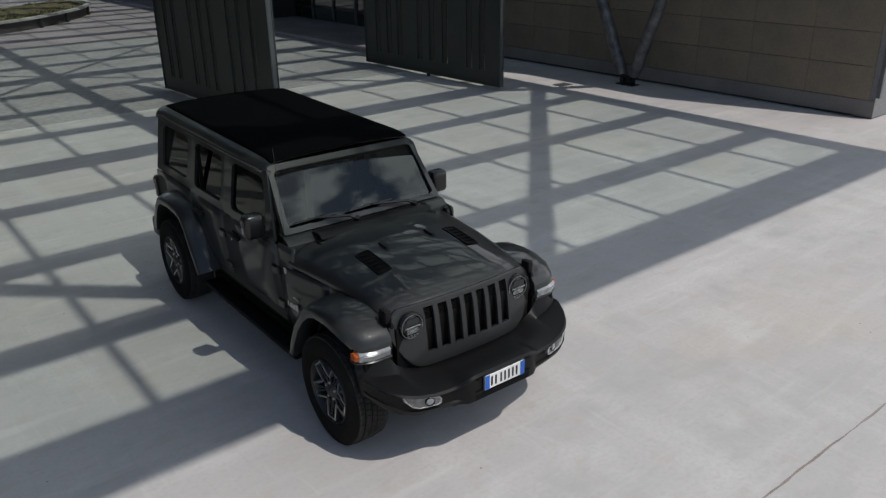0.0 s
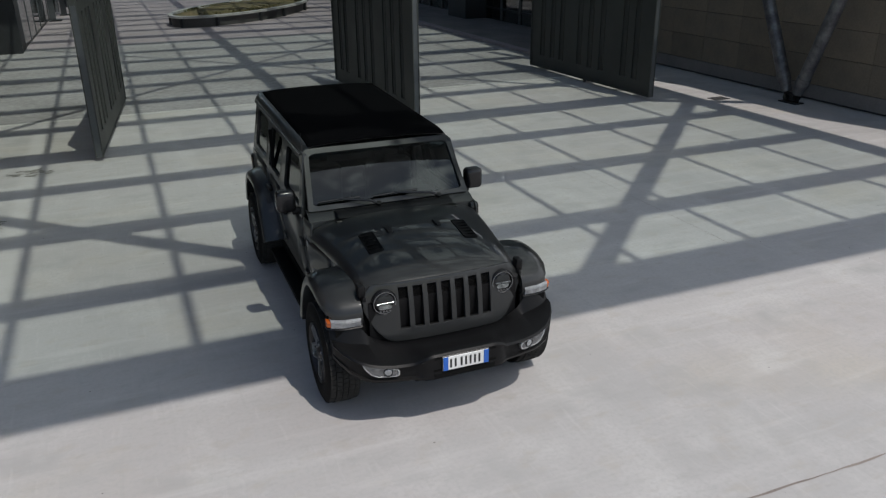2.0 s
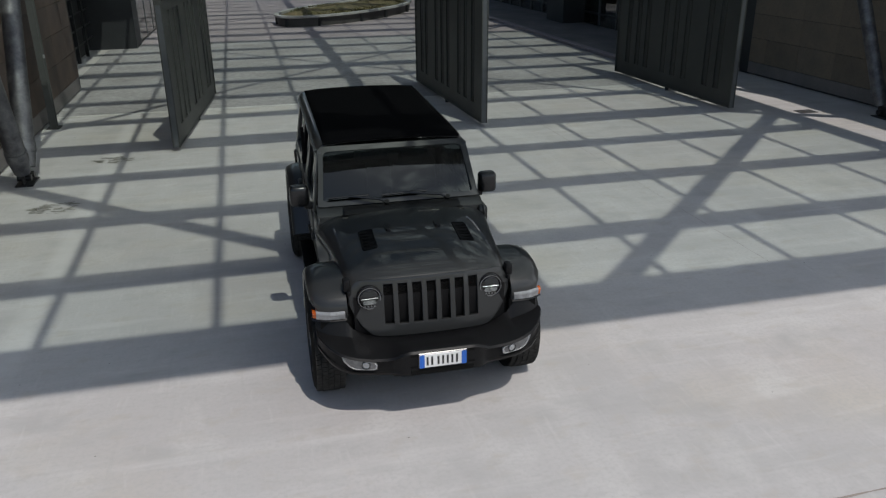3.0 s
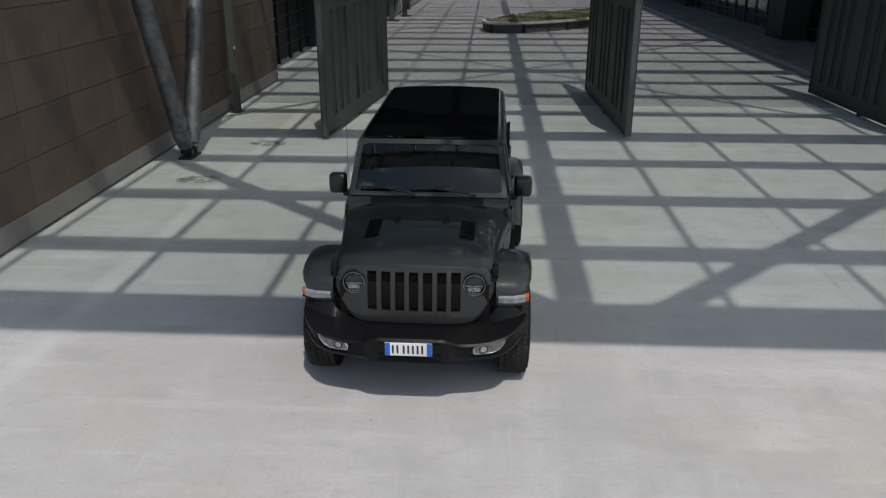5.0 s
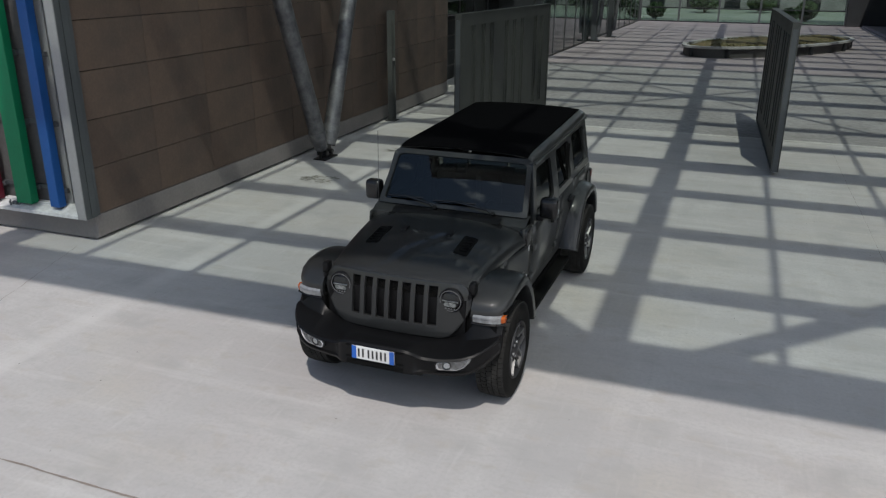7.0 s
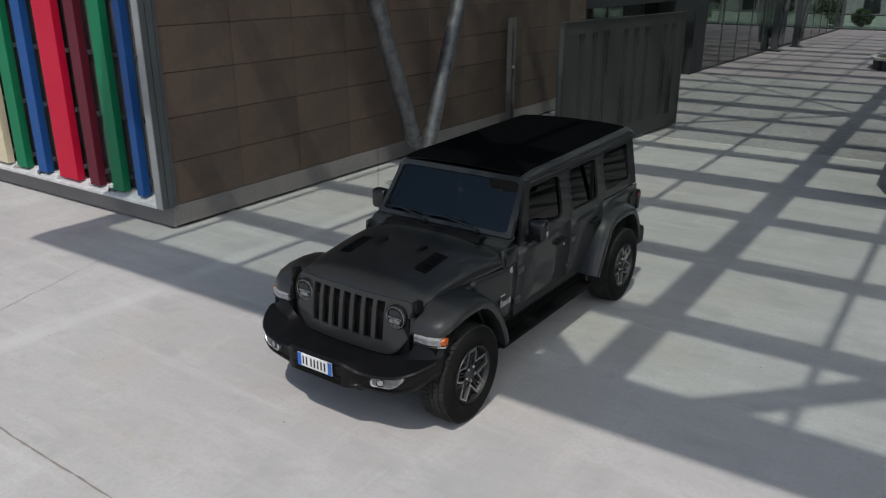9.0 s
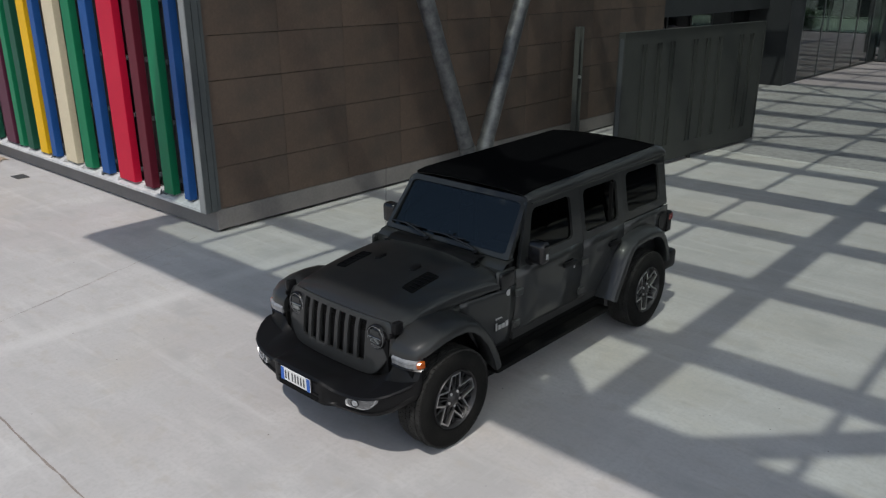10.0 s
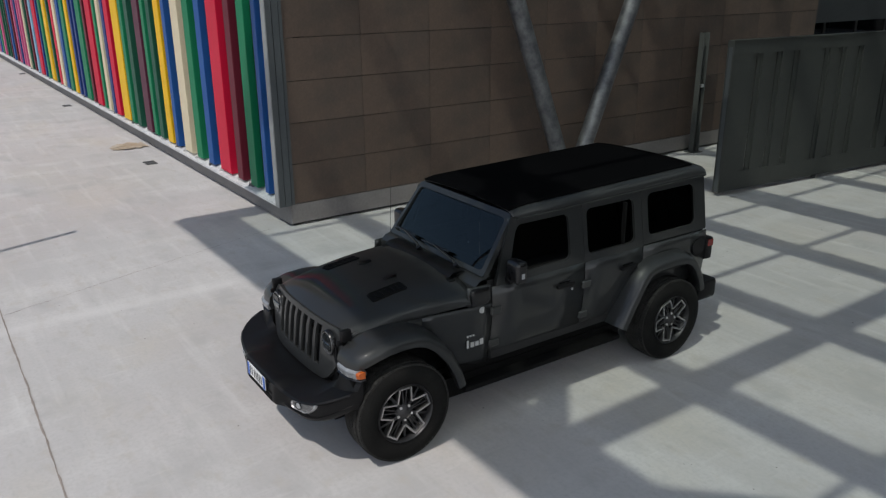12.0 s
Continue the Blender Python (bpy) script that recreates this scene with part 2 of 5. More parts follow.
RUBBER = mat("tyre_rubber", (0.0085, 0.0085, 0.0083), 0.85, col2=(0.013, 0.0128, 0.012), scale=6, fine=60, grain=0.15, bump=0.05, spec=0.08)
# rubber again, lightened so that the tread's colour carries the sun on it
TREAD_LIT = mat("tyre_tread_sunlit", (0.034, 0.0335, 0.032), 0.9, col2=(0.022, 0.0217, 0.0207), scale=8, fine=70, grain=0.2, bump=0.1, spec=0.1)
ALLOY = mat("machined_alloy", (0.45, 0.45, 0.45), 0.3, 0.95, fine=80, grain=0.05, bump=0.02)
ALLOY_DARK = mat("grey_alloy", (0.04, 0.04, 0.042), 0.4, 0.6, fine=80)
CHROME = mat("silver_bezel", (0.6, 0.6, 0.61), 0.3, 0.6, fine=60, grain=0.04, bump=0)
LENS = mat("lamp_lens", (0.36, 0.37, 0.38), 0.12, 0.3, col2=(0.2, 0.206, 0.21), scale=14, fine=70, bump=0.2)
REFLECTOR = mat("lamp_reflector", (0.27, 0.275, 0.28), 0.2, 0.7, col2=(0.13, 0.133, 0.136), scale=22, fine=70, grain=0.05, bump=0.15)
RIM_STONE = mat("pale_stone", (0.47, 0.465, 0.455), 0.8, col2=(0.36, 0.355, 0.345), scale=1.5, fine=14)
POST_GREY = mat("post_paint", (0.105, 0.11, 0.106), 0.5, 0.2, col2=(0.085, 0.09, 0.086), scale=2, fine=30, grain=0.06, bump=0.03)
LAMP_BRIGHT = mat("lamp_optic", (0.42, 0.45, 0.45), 0.1, 0.9, col2=(0.10, 0.115, 0.12), scale=40, fine=90, grain=0.1, bump=0.1)
LAMP_RING = mat("lamp_ring", (0.2, 0.205, 0.21), 0.3, 0.5, fine=60, grain=0.04, bump=0)
LAMP_DARK = mat("lamp_inner", (0.05, 0.055, 0.057), 0.1, 0.7, fine=40)
AMBER = mat("amber_lens", (0.42, 0.085, 0.01), 0.2, fine=80)
RED_LENS = mat("red_lens", (0.14, 0.012, 0.01), 0.2, fine=80)
PLATE_WHITE = mat("plate_white", (0.78, 0.78, 0.77), 0.4, fine=80, grain=0.03, bump=0)
PLATE_BLUE = mat("plate_blue", (0.02, 0.12, 0.5), 0.4, fine=80, bump=0)
INK = mat("plate_ink", (0.02, 0.02, 0.02), 0.5, bump=0)
WALKWAY = mat("walkway_paving", (0.21, 0.188, 0.186), 0.85, col2=(0.15, 0.136, 0.136), scale=0.8, fine=10)
SEAT = mat("seat_leather", (0.01, 0.01, 0.0105), 0.6, fine=90, bump=0.1)
WINDSCREEN = glass("windscreen_glass", (0.12, 0.135, 0.128), 0.015, 1.60, (0.9, 1.0, 0.97))
SIDE_GLASS = glass("tinted_glass", (0.03, 0.032, 0.034), 0.03, 1.5, (0.85, 0.87, 0.86))
FIN = {k: mat("fin_" + k, c, 0.5, fine=30, grain=0.04, bump=0.03, scale=0.8, col2=[v * 0.9 for v in c], spec=0.25) for k, c in {
    "blue": (0.012, 0.075, 0.26), "navy": (0.01, 0.035, 0.16), "green": (0.006, 0.17, 0.075), "pine": (0.008, 0.075, 0.045),
    "maroon": (0.11, 0.01, 0.022), "red": (0.52, 0.004, 0.035), "cream": (0.62, 0.54, 0.38), "yellow": (0.72, 0.42, 0.01),
    "sky": (0.2, 0.36, 0.5), "plum": (0.085, 0.018, 0.04), "pink": (0.5, 0.09, 0.2)}.items()}

# ---------- mesh helpers ----------


def link(name, bm, material, parent=None, label="", smooth=None):
    bmesh.ops.recalc_face_normals(bm, faces=bm.faces[:])
    me = bpy.data.meshes.new(name)
    bm.to_mesh(me)
    bm.free()
    me.materials.append(material)
    if smooth:
        me.shade_smooth()
        me.set_sharp_from_angle(angle=radians(smooth))
    ob = new(name, me)
    if parent:
        ob.parent = parent
    if label:
        ob["label"] = label
    return ob


def part(name, bm, material, parent, label="", smooth=35):
    return link(name, bm, material, parent, label, smooth)


def thing(name, m, label, category, group="", kind=""):
    ob = new(name)
    ob.empty_display_size = 0.2
    ob.matrix_basis = m
    return tagged(ob, label, category, group, kind)


def box(bm, x0, x1, y0, y1, z0, z1, bevel=0.0, segs=2):
    made = bmesh.ops.create_cube(bm, size=1)["verts"]
    for v in made:
        v.co = Vector((x0 + (v.co.x + 0.5) * (x1 - x0), y0 + (v.co.y + 0.5) * (y1 - y0), z0 + (v.co.z + 0.5) * (z1 - z0)))
    if bevel:
        es = list({e for v in made for e in v.link_edges})
        bmesh.ops.bevel(bm, geom=es, offset=bevel, segments=segs, affect="EDGES", profile=0.5)
    return bm


def boxed(*a, **k):
    return box(bmesh.new(), *a, **k)


def loft(bm, rings, closed=True, caps=True, loop=False):
    vs = [[bm.verts.new(p) for p in r] for r in rings]
    n = len(rings[0])
    pairs = list(zip(vs, vs[1:])) + ([(vs[-1], vs[0])] if loop else [])
    for a, b in pairs:
        for i in range(n if closed else n - 1):
            j = (i + 1) % n
            bm.faces.new((a[i], a[j], b[j], b[i]))
    if caps and closed and not loop:
        bm.faces.new(vs[0])
        bm.faces.new(vs[-1])
    return bm


def tube(bm, p, q, r, n=12, r2=None):
    p, q = Vector(p), Vector(q)
    rot = (q - p).to_track_quat("Z", "Y").to_matrix()
    ring = [rot @ Vector((math.cos(a), math.sin(a), 0)) for a in [2 * math.pi * i / n for i in range(n)]]
    return loft(bm, [[p + v * r for v in ring], [q + v * (r2 or r) for v in ring]])


def pipe(bm, pts, r, n=10):
    for a, b in zip(pts, pts[1:]):
        tube(bm, a, b, r, n)
    return bm


def rrect(x0, x1, y0, y1, r, n=4):
    """Outline of a rounded rectangle; r is one radius or four, anticlockwise from (x1, y1)."""
    rs = r if isinstance(r, (list, tuple)) else (r,) * 4
    out = []
    for k, (cx, cy, sx, sy) in enumerate(((x1, y1, -1, -1), (x0, y1, 1, -1), (x0, y0, 1, 1), (x1, y0, -1, 1))):
        for i in range(n + 1):
            a = math.pi / 2 * (k + i / n)
            out.append((cx + sx * rs[k] + rs[k] * math.cos(a), cy + sy * rs[k] + rs[k] * math.sin(a)))
    return out


def lathe(bm, prof, n=48, at=lambda x, c, s: (x, c, s)):
    """Turn the closed outline prof of (x, radius) round the x axis."""
    rings = []
    for i in range(n):
        a = 2 * math.pi * i / n
        rings.append([at(x, r * math.cos(a), r * math.sin(a)) for x, r in prof])
    return loft(bm, rings, closed=True, loop=True)

# ---------- ground ----------
WX, EX, FY = -2.245, 14.65, 5.81          # west wall, east wall, front facades
bm = bmesh.new()
bm.faces.new([bm.verts.new(p) for p in ((-900, -900, 0), (900, -900, 0), (900, 900, 0), (-900, 900, 0))])
ground = tagged(link("ground", bm, CONCRETE), "pale smooth concrete yard with fine joints and stains", "ground", kind="structure")


def crack(a, b, width, wobble, seed, steps=60):
    """A worn joint: a thin uneven dark strip on the concrete."""
    rnd = random.Random(seed)
    a, b = Vector(a), Vector(b)
    side = Vector((-(b - a).y, (b - a).x)).normalized()
    bm, prev, off = bmesh.new(), None, 0.0
    for i in range(steps + 1):
        off = 0.8 * off + rnd.uniform(-wobble, wobble)
        w = width * rnd.uniform(0.35, 1.0)
        c = a.lerp(b, i / steps) + side * off
        pair = [bm.verts.new((*(c + side * w), 0.004)), bm.verts.new((*(c - side * w), 0.004))]
        if prev:
            bm.faces.new((prev[0], prev[1], pair[1], pair[0]))
        prev = pair
    return link("joint", bm, CONCRETE_DARK, ground)


crack((-8, 1.83), (9, 1.64), 0.011, 0.004, 3, 200)
crack((7.29, 5.3), (7.29, 15.6), 0.003, 0.004, 4, 120)
crack((-2.35, 5.5), (-1.1, 1.75), 0.004, 0.01, 5, 60)
crack((-8.05, 5.1), (-8.6, -4.0), 0.004, 0.004, 6, 90)


def chips(x, y, rx, ry, seed, n=46, big=1.0, name="floor_patch", material=PATCH, label="rough grey chipped patch in the concrete", category="patch"):
    """A ragged patch: many small flakes scattered in an oval."""
    rnd = random.Random(seed)
    bm = bmesh.new()
    for i in range(n):
        a, r = rnd.uniform(0, 6.28), math.sqrt(rnd.random())
        cx, cy = x + rx * r * math.cos(a), y + ry * r * math.sin(a)
        t, s = rnd.uniform(-0.6, 0.6), big * rnd.uniform(0.02, 0.07)
        vs = []
        for k in range(7):
            b = 2 * math.pi * k / 7
            u, v = s * rnd.uniform(0.8, 1.3) * math.cos(b), 0.42 * s * rnd.uniform(0.6, 1.3) * math.sin(b)
            vs.append(bm.verts.new((cx + u * math.cos(t) - v * math.sin(t), cy + u * math.sin(t) + v * math.cos(t), 0.004 + 0.0002 * i)))
        bm.faces.new(vs)
    return tagged(link(name, bm, material), label, category, kind="structure")


chips(-1.06, 9.57, 0.32, 0.26, 1)
chips(-0.6, 12.05, 0.34, 0.2, 2)
chips(-9.9, 5.33, 0.30, 0.36, 3, 150, 2.2, "rust_stain", STAIN, "faded rusty brown stain on the concrete", "stain")

tagged(link("paving_slab", boxed(-2.6, 12.6, 16.0, 27.8, -0.05, 0.006), SLAB), "smooth darker grey slab behind the gates", "pavement", kind="structure")
tagged(link("joint_strip", boxed(-2.2, 12.6, 15.84, 15.99, -0.05, 0.006), STRIP), "pale worn concrete strip along the slab", "pavement", kind="structure")
bm = boxed(-2.2, 12.3, 27.81, 53.7, -0.05, 0.006)
tagged(link("pavement", bm, PAVING), "weathered pinkish paving in the far courtyard", "pavement", kind="structure")

for x, y, w, d in ((-7.95, 5.27, 0.34, 0.22), (-17.2, 5.4, 0.35, 0.22), (-27.2, 5.6, 0.35, 0.22), (13.0, 12.1, 0.4, 0.28)):
    g = thing("drain_cover", pose(x, y, 0), "dark cast iron drain cover in the concrete", "drain", "drain covers")
    bm = bmesh.new()
    box(bm, -w / 2, w / 2, -d / 2, d / 2, -0.02, 0.008)
    part("frame", bm, IRON, g)
    for i in range(6):
        yy = -d / 2 + d * (i + 0.5) / 6
        part("bar", boxed(-w / 2 + 0.03, w / 2 - 0.03, yy - 0.008, yy + 0.008, 0.0, 0.014), IRON, g)

# ---------- canopy overhead, which casts the lattice of shadow ----------
H = 10.0
SX, SY = SUN.x / SUN.z * H, SUN.y / SUN.z * H       # from a shadow on the ground up to the steel that casts it
canopy = thing("canopy", pose(0, 0, 0), "steel canopy lattice with glass panes above the courtyard", "canopy", kind="structure")
X0, X1 = -3.65 + SX, 12.62 + SX
ROWY = [4.87 + 2.09 * k for k in range(24)]


def beam(name, x0, x1, y0, y1, deep):
    part(name, boxed(x0 + SX, x1 + SX, y0 + SY, y1 + SY, H - deep, H), STEEL_WHITE, canopy, smooth=0)


for k, y in enumerate(ROWY):
    if k == 0:
        beam("edge_beam", -3.65, 12.62, 4.62, 5.32, 0.36)
    elif k % 4 == 0:
        beam("main_beam", -3.2, 12.15, y - 0.44, y + 0.06, 0.5)
    else:
        beam("rafter", -3.2, 12.15, y - 0.21, y - 0.09, 0.44)
        beam("glazing_bar", -3.2, 12.15, y - 0.045, y + 0.03, 0.06)
for k in range(-4, 5):
    x, w = 4.39 + 1.61 * k, 0.175 if k == 0 else 0.042
    beam("ridge_beam" if k == 0 else "purlin", x - w, x + w, 5.0, 53.0, 0.3 if k == 0 else 0.08)
beam("side_beam", -3.65, -3.2, 5.0, 53.0, 0.3)
beam("side_beam", 12.15, 12.62, 5.0, 53.0, 0.3)
for k in range(0, 20, 4):
    a, b = ROWY[k], ROWY[k + 4]
    ya, yb = (a, b) if (k // 4) % 2 == 0 else (b, a)
    r = 0.155 if k == 0 else 0.075
    xo = 0.42 if k == 0 else 0.0
    for sd in (-1, 1):
        x0, x1 = 4.39 + (xo if sd > 0 else 0.25 * xo), 4.39 + sd * 7.9
        if k == 0:
            ya, yb = (4.86 if sd > 0 else 5.0), 12.36
        bm = tube(bmesh.new(), (x0 + SX, ya + SY, H - 0.25), (x1 + SX, yb + SY, H - 0.25), r, 10)
        part("brace", bm, STEEL_WHITE, canopy)
for k in range(23):
    y0, y1 = ROWY[k] + SY, ROWY[k + 1] + SY
    part("pane", boxed(X0 + 0.3, X1 - 0.3, y0 + 0.01, y1 - 0.01, H + 0.02, H + 0.03), CANOPY_GLASS, canopy, smooth=0)

# ---------- buildings ----------


def tiled_wall(name, x, side, y0, y1, first, z0, tile_w, tile_h, rows, top, label):
    """A clad wall along y, whose face looks along side; the tiles are pieces of it."""
    wall = thing(name, pose(0, 0, 0), label, "wall", kind="structure")
    a, b = sorted((x - side * 0.03, x - side * 0.4))
    part("core", boxed(a, b, y0 + 0.39, y1, 0.02, top), BACKING, wall, smooth=0)
    a, b = sorted((x, x - side * 0.03))
    part("plinth", boxed(a, b, y0, y1, 0.045, z0 - 0.006), PLINTH_SIDE, wall, "grey stone plinth", smooth=0)
    return wall, first


def lay_tiles(wall, stone, x, side, y0, y1, first, z0, tile_w, tile_h, rows, top):
    meshes = {}
    for r in range(rows + 1):
        za, zb = z0 + r * tile_h, z0 + (r + 1) * tile_h
        if r == rows:
            zb = top
        y = first - tile_w
        while y < y1:
            ya, yb = max(y, y0), min(y + tile_w, y1)
            if yb - ya > 0.05:
                w = round(yb - ya - 0.004, 3)
                h = round(zb - za - 0.010, 3)
                if (w, h) not in meshes:
                    bm = boxed(-0.014, 0.014, 0, w, 0, h)
                    me = bpy.data.meshes.new("tile")
                    bm.to_mesh(me)
                    bm.free()
                    me.materials.append(stone)
                    meshes[w, h] = me
                ob = new("tile", meshes[w, h])
                ob.parent = wall
                ob.location = (x - side * 0.012 + random.uniform(-0.0015, 0.0015), ya + 0.002, za + 0.005)
            y += tile_w


WEST = (WX, 1, FY, 19.2, 7.10, 0.345, 1.235, 0.603, 6, 9.7)
EAST = (EX, -1, FY + 0.15, 16.6, 7.3, 0.335, 1.235, 0.603, 6, 7.2)
wall_west, _ = tiled_wall("wall_west", *WEST, "wall clad in large brown stone tiles above a pale plinth")
wall_east, _ = tiled_wall("wall_east", *EAST, "wall clad in large brown stone tiles above a pale plinth")

# solid volumes behind the clad walls
part("core", boxed(-45, WX - 0.42, 6.30, 19.2, 0.02, 9.7), WALL_GREY, wall_west, smooth=0)
part("core", boxed(EX + 0.42, 45, FY + 0.5, 16.6, 0.02, 7.2), WALL_GREY, wall_east, smooth=0)
part("return", boxed(EX + 0.02, 45, FY + 0.16, FY + 0.48, 0.02, 7.2), WALL_GREY, wall_east, smooth=0)
part("corner_trim", boxed(EX - 0.012, EX + 0.06, FY + 0.08, FY + 0.145, 0.4, 7.2), TRIM, wall_east, "pale metal corner trim", smooth=0)

# west front: plinth, ledge, corner frame and coloured fins
front = thing("wall_front", pose(0, 0, 0), "dark grey facade behind coloured fins, on a pale ledge", "wall", kind="structure")
GY = 5.607                                   # the framed front stands proud of the plinth
part("back", boxed(-45, WX - 0.42, GY + 0.25, GY + 0.62, 0.02, 9.7), BACK_GREY, front, smooth=0)
part("plinth", boxed(-45, WX - 0.032, FY, FY + 0.04, 0.02, 0.328), PLINTH, front, "pale concrete plinth", smooth=0)
part("ledge", loft(bmesh.new(), [[(x, GY, 0.332), (x, GY, 0.372), (x, GY + 0.245, 0.445), (x, GY + 0.245, 0.332)] for x in (-45, WX - 0.101)]), LEDGE, front, "white metal ledge", smooth=0)
part("corner_frame", boxed(WX - 0.098, WX + 0.028, GY - 0.006, GY + 0.008, 0.334, 9.7), PANEL, front, "white metal corner plate", smooth=0)
part("corner_frame", boxed(WX - 0.098, WX + 0.030, GY + 0.010, GY + 0.094, 0.334, 9.7), FRAME_GREY, front, "grey metal corner frame", smooth=0)
part("corner_frame", boxed(WX - 0.098, WX + 0.020, GY + 0.096, GY + 0.102, 0.334, 9.7), BACKING, front, "dark joint of the corner frame", smooth=0)
part("corner_frame", boxed(WX - 0.098, WX + 0.032, GY + 0.104, FY - 0.006, 0.334, 9.7), FRAME_GREY, front, "grey metal corner frame", smooth=0)
part("corner_frame", boxed(WX - 0.034, WX + 0.024, FY + 0.003, FY + 0.05, 0.341, 9.7), FRAME_GREY, front, "grey metal corner frame", smooth=0)
part("splayed_jamb", loft(bmesh.new(), [[(WX - 0.1, GY, z), (WX - 0.38, GY + 0.25, z + k), (WX - 0.38, GY + 0.3, z + k), (WX - 0.1, GY + 0.3, z + k)] for z, k in ((0.375, 0.072), (9.7, 0))]), PANEL, front, "white metal splayed jamb", smooth=0)
part("corner_panel", boxed(WX - 0.50, WX - 0.385, GY + 0.235, GY + 0.249, 0.447, 9.7), PANEL, front, "white metal panel", smooth=0)
for z in (0.62, 1.48, 2.34, 3.2, 4.06, 4.92):
    part("rail", boxed(-45, WX - 0.52, GY + 0.215, GY + 0.248, z, z + 0.05), TRIM, front, smooth=0)

FINS = [(-2.748, 0.150, "blue"), (-3.265, 0.251, "green"), (-3.841, 0.237, "maroon"), (-4.518, 0.508, "red"), (-5.233, 0.237, "blue"), (-5.842, 0.276, "green"),
        (-6.495, 0.445, "cream"), (-7.182, 0.203, "blue"), (-7.622, 0.290, "yellow"), (-8.192, 0.251, "pine"), (-8.637, 0.213, "green"), (-9.130, 0.474, "plum"),
        (-9.904, 0.319, "pine"), (-10.436, 0.232, "green"), (-10.967, 0.503, "yellow"), (-11.760, 0.329, "red"), (-12.157, 0.232, "navy"), (-12.640, 0.290, "cream"),
        (-13.095, 0.213, "green"), (-13.723, 0.483, "red"), (-14.352, 0.193, "maroon"), (-14.980, 0.483, "green"), (-15.609, 0.232, "navy"), (-16.092, 0.213, "navy"),
        (-16.624, 0.290, "yellow"), (-17.253, 0.387, "green"), (-17.881, 0.387, "blue"), (-18.510, 0.290, "cream"), (-18.945, 0.251, "red"), (-19.574, 0.232, "pine"),
        (-20.251, 0.483, "yellow"), (-21.024, 0.290, "green"), (-21.604, 0.232, "navy"), (-22.281, 0.483, "red"), (-23.055, 0.290, "sky")]
rnd = random.Random(12)
x = -23.7
while x > -44:
    FINS.append((x, rnd.uniform(0.16, 0.34), rnd.choice(["green", "blue", "navy", "yellow", "cream", "red", "pine", "sky", "pink", "pink", "maroon"])))
    x -= rnd.uniform(0.5, 0.8)
for x, w, k in FINS:
    f = boxed(-w / 2, w / 2, -0.062, 0.062, 0, 8.9, bevel=0.008, segs=1)
    hue = {"pine": "dark green", "navy": "dark blue", "plum": "dark plum", "sky": "pale blue"}.get(k, k)
    fin = thing("facade_fin", pose(x, GY + 0.105, 0.437, 0, 0, rnd.uniform(-2, 2)), f"tall {hue} painted metal fin above a pale ledge", "facade fin", "coloured facade fins")
    part("blade", f, FIN[k], fin, smooth=30)
    b = bmesh.new()
    box(b, -0.04, 0.04, 0.0, 0.045, -0.042, 0.004)
    part("foot", b, TRIM, fin, "small grey steel foot", smooth=0)
    for z in (0.17, 1.03, 1.89, 2.75):
        part("bracket", boxed(w / 2 - 0.03, w / 2 + 0.035, 0.0625, 0.108, z, z + 0.06), TRIM, fin, "grey bracket", smooth=0)


# west, further in: dark recess, pier, glazed front
recess = thing("wall_recess", pose(0, 0, 0), "dark grey recess with a shutter and transom windows", "wall", kind="structure")
part("back", boxed(-3.5, -3.2, 19.2, 27.6, 0, 9.7), DARK_WALL, recess, smooth=0)
part("lintel", boxed(-3.2, -2.4, 19.22, 26.9, 2.45, 9.7), DARK_WALL, recess, smooth=0)
for i in range(5):
    y = 19.4 + i * 1.5
    part("transom", boxed(-3.05, -3.0, y + 0.05, y + 1.45, 1.95, 2.4), FACADE_GLASS, recess, smooth=0)
    part("post", boxed(-3.08, -2.98, y - 0.05, y + 0.05, 0, 2.45), DARK_METAL, recess, smooth=0)
    for z in (0.45, 0.9, 1.35, 1.8):
        part("bar", boxed(-3.05, -3.02, y + 0.05, y + 1.45, z, z + 0.04), DARK_METAL, recess, smooth=0)
part("pier", boxed(-3.2, -1.7, 26.9, 28.2, 0, 9.7), DARK_WALL, recess, "grey pier", smooth=0)


def glazed(name, a, b, z1, step, label, depth=0.14, bars=(), glass_m=FACADE_GLASS, wide=0.04, colour=DARK_METAL):
    """A glazed front from a to b on the ground, with mullions, rails and panes."""
    a, b = Vector((*a, 0)), Vector((*b, 0))
    ang = math.degrees(math.atan2((b - a).y, (b - a).x))
    g = thing(name, pose(a.x, a.y, 0, 0, 0, ang), label, "window", kind="structure")
    n = max(1, round((b - a).length / step))
    w = (b - a).length / n
    for i in range(n + 1):
        part("mullion", boxed(i * w - wide, i * w + wide, -depth / 2, depth / 2, 0, z1), colour, g, smooth=0)
    for z in (0.02, *bars, z1 - 0.08):
        part("rail", boxed(0, (b - a).length, -depth / 2 + 0.02, depth / 2 - 0.02, z, z + 0.07), DARK_METAL, g, smooth=0)
    for i in range(n):
        part("pane", boxed(i * w + wide + 0.002, (i + 1) * w - wide - 0.002, -0.012, 0.012, 0.095, z1 - 0.09), glass_m, g, smooth=0)
    return g


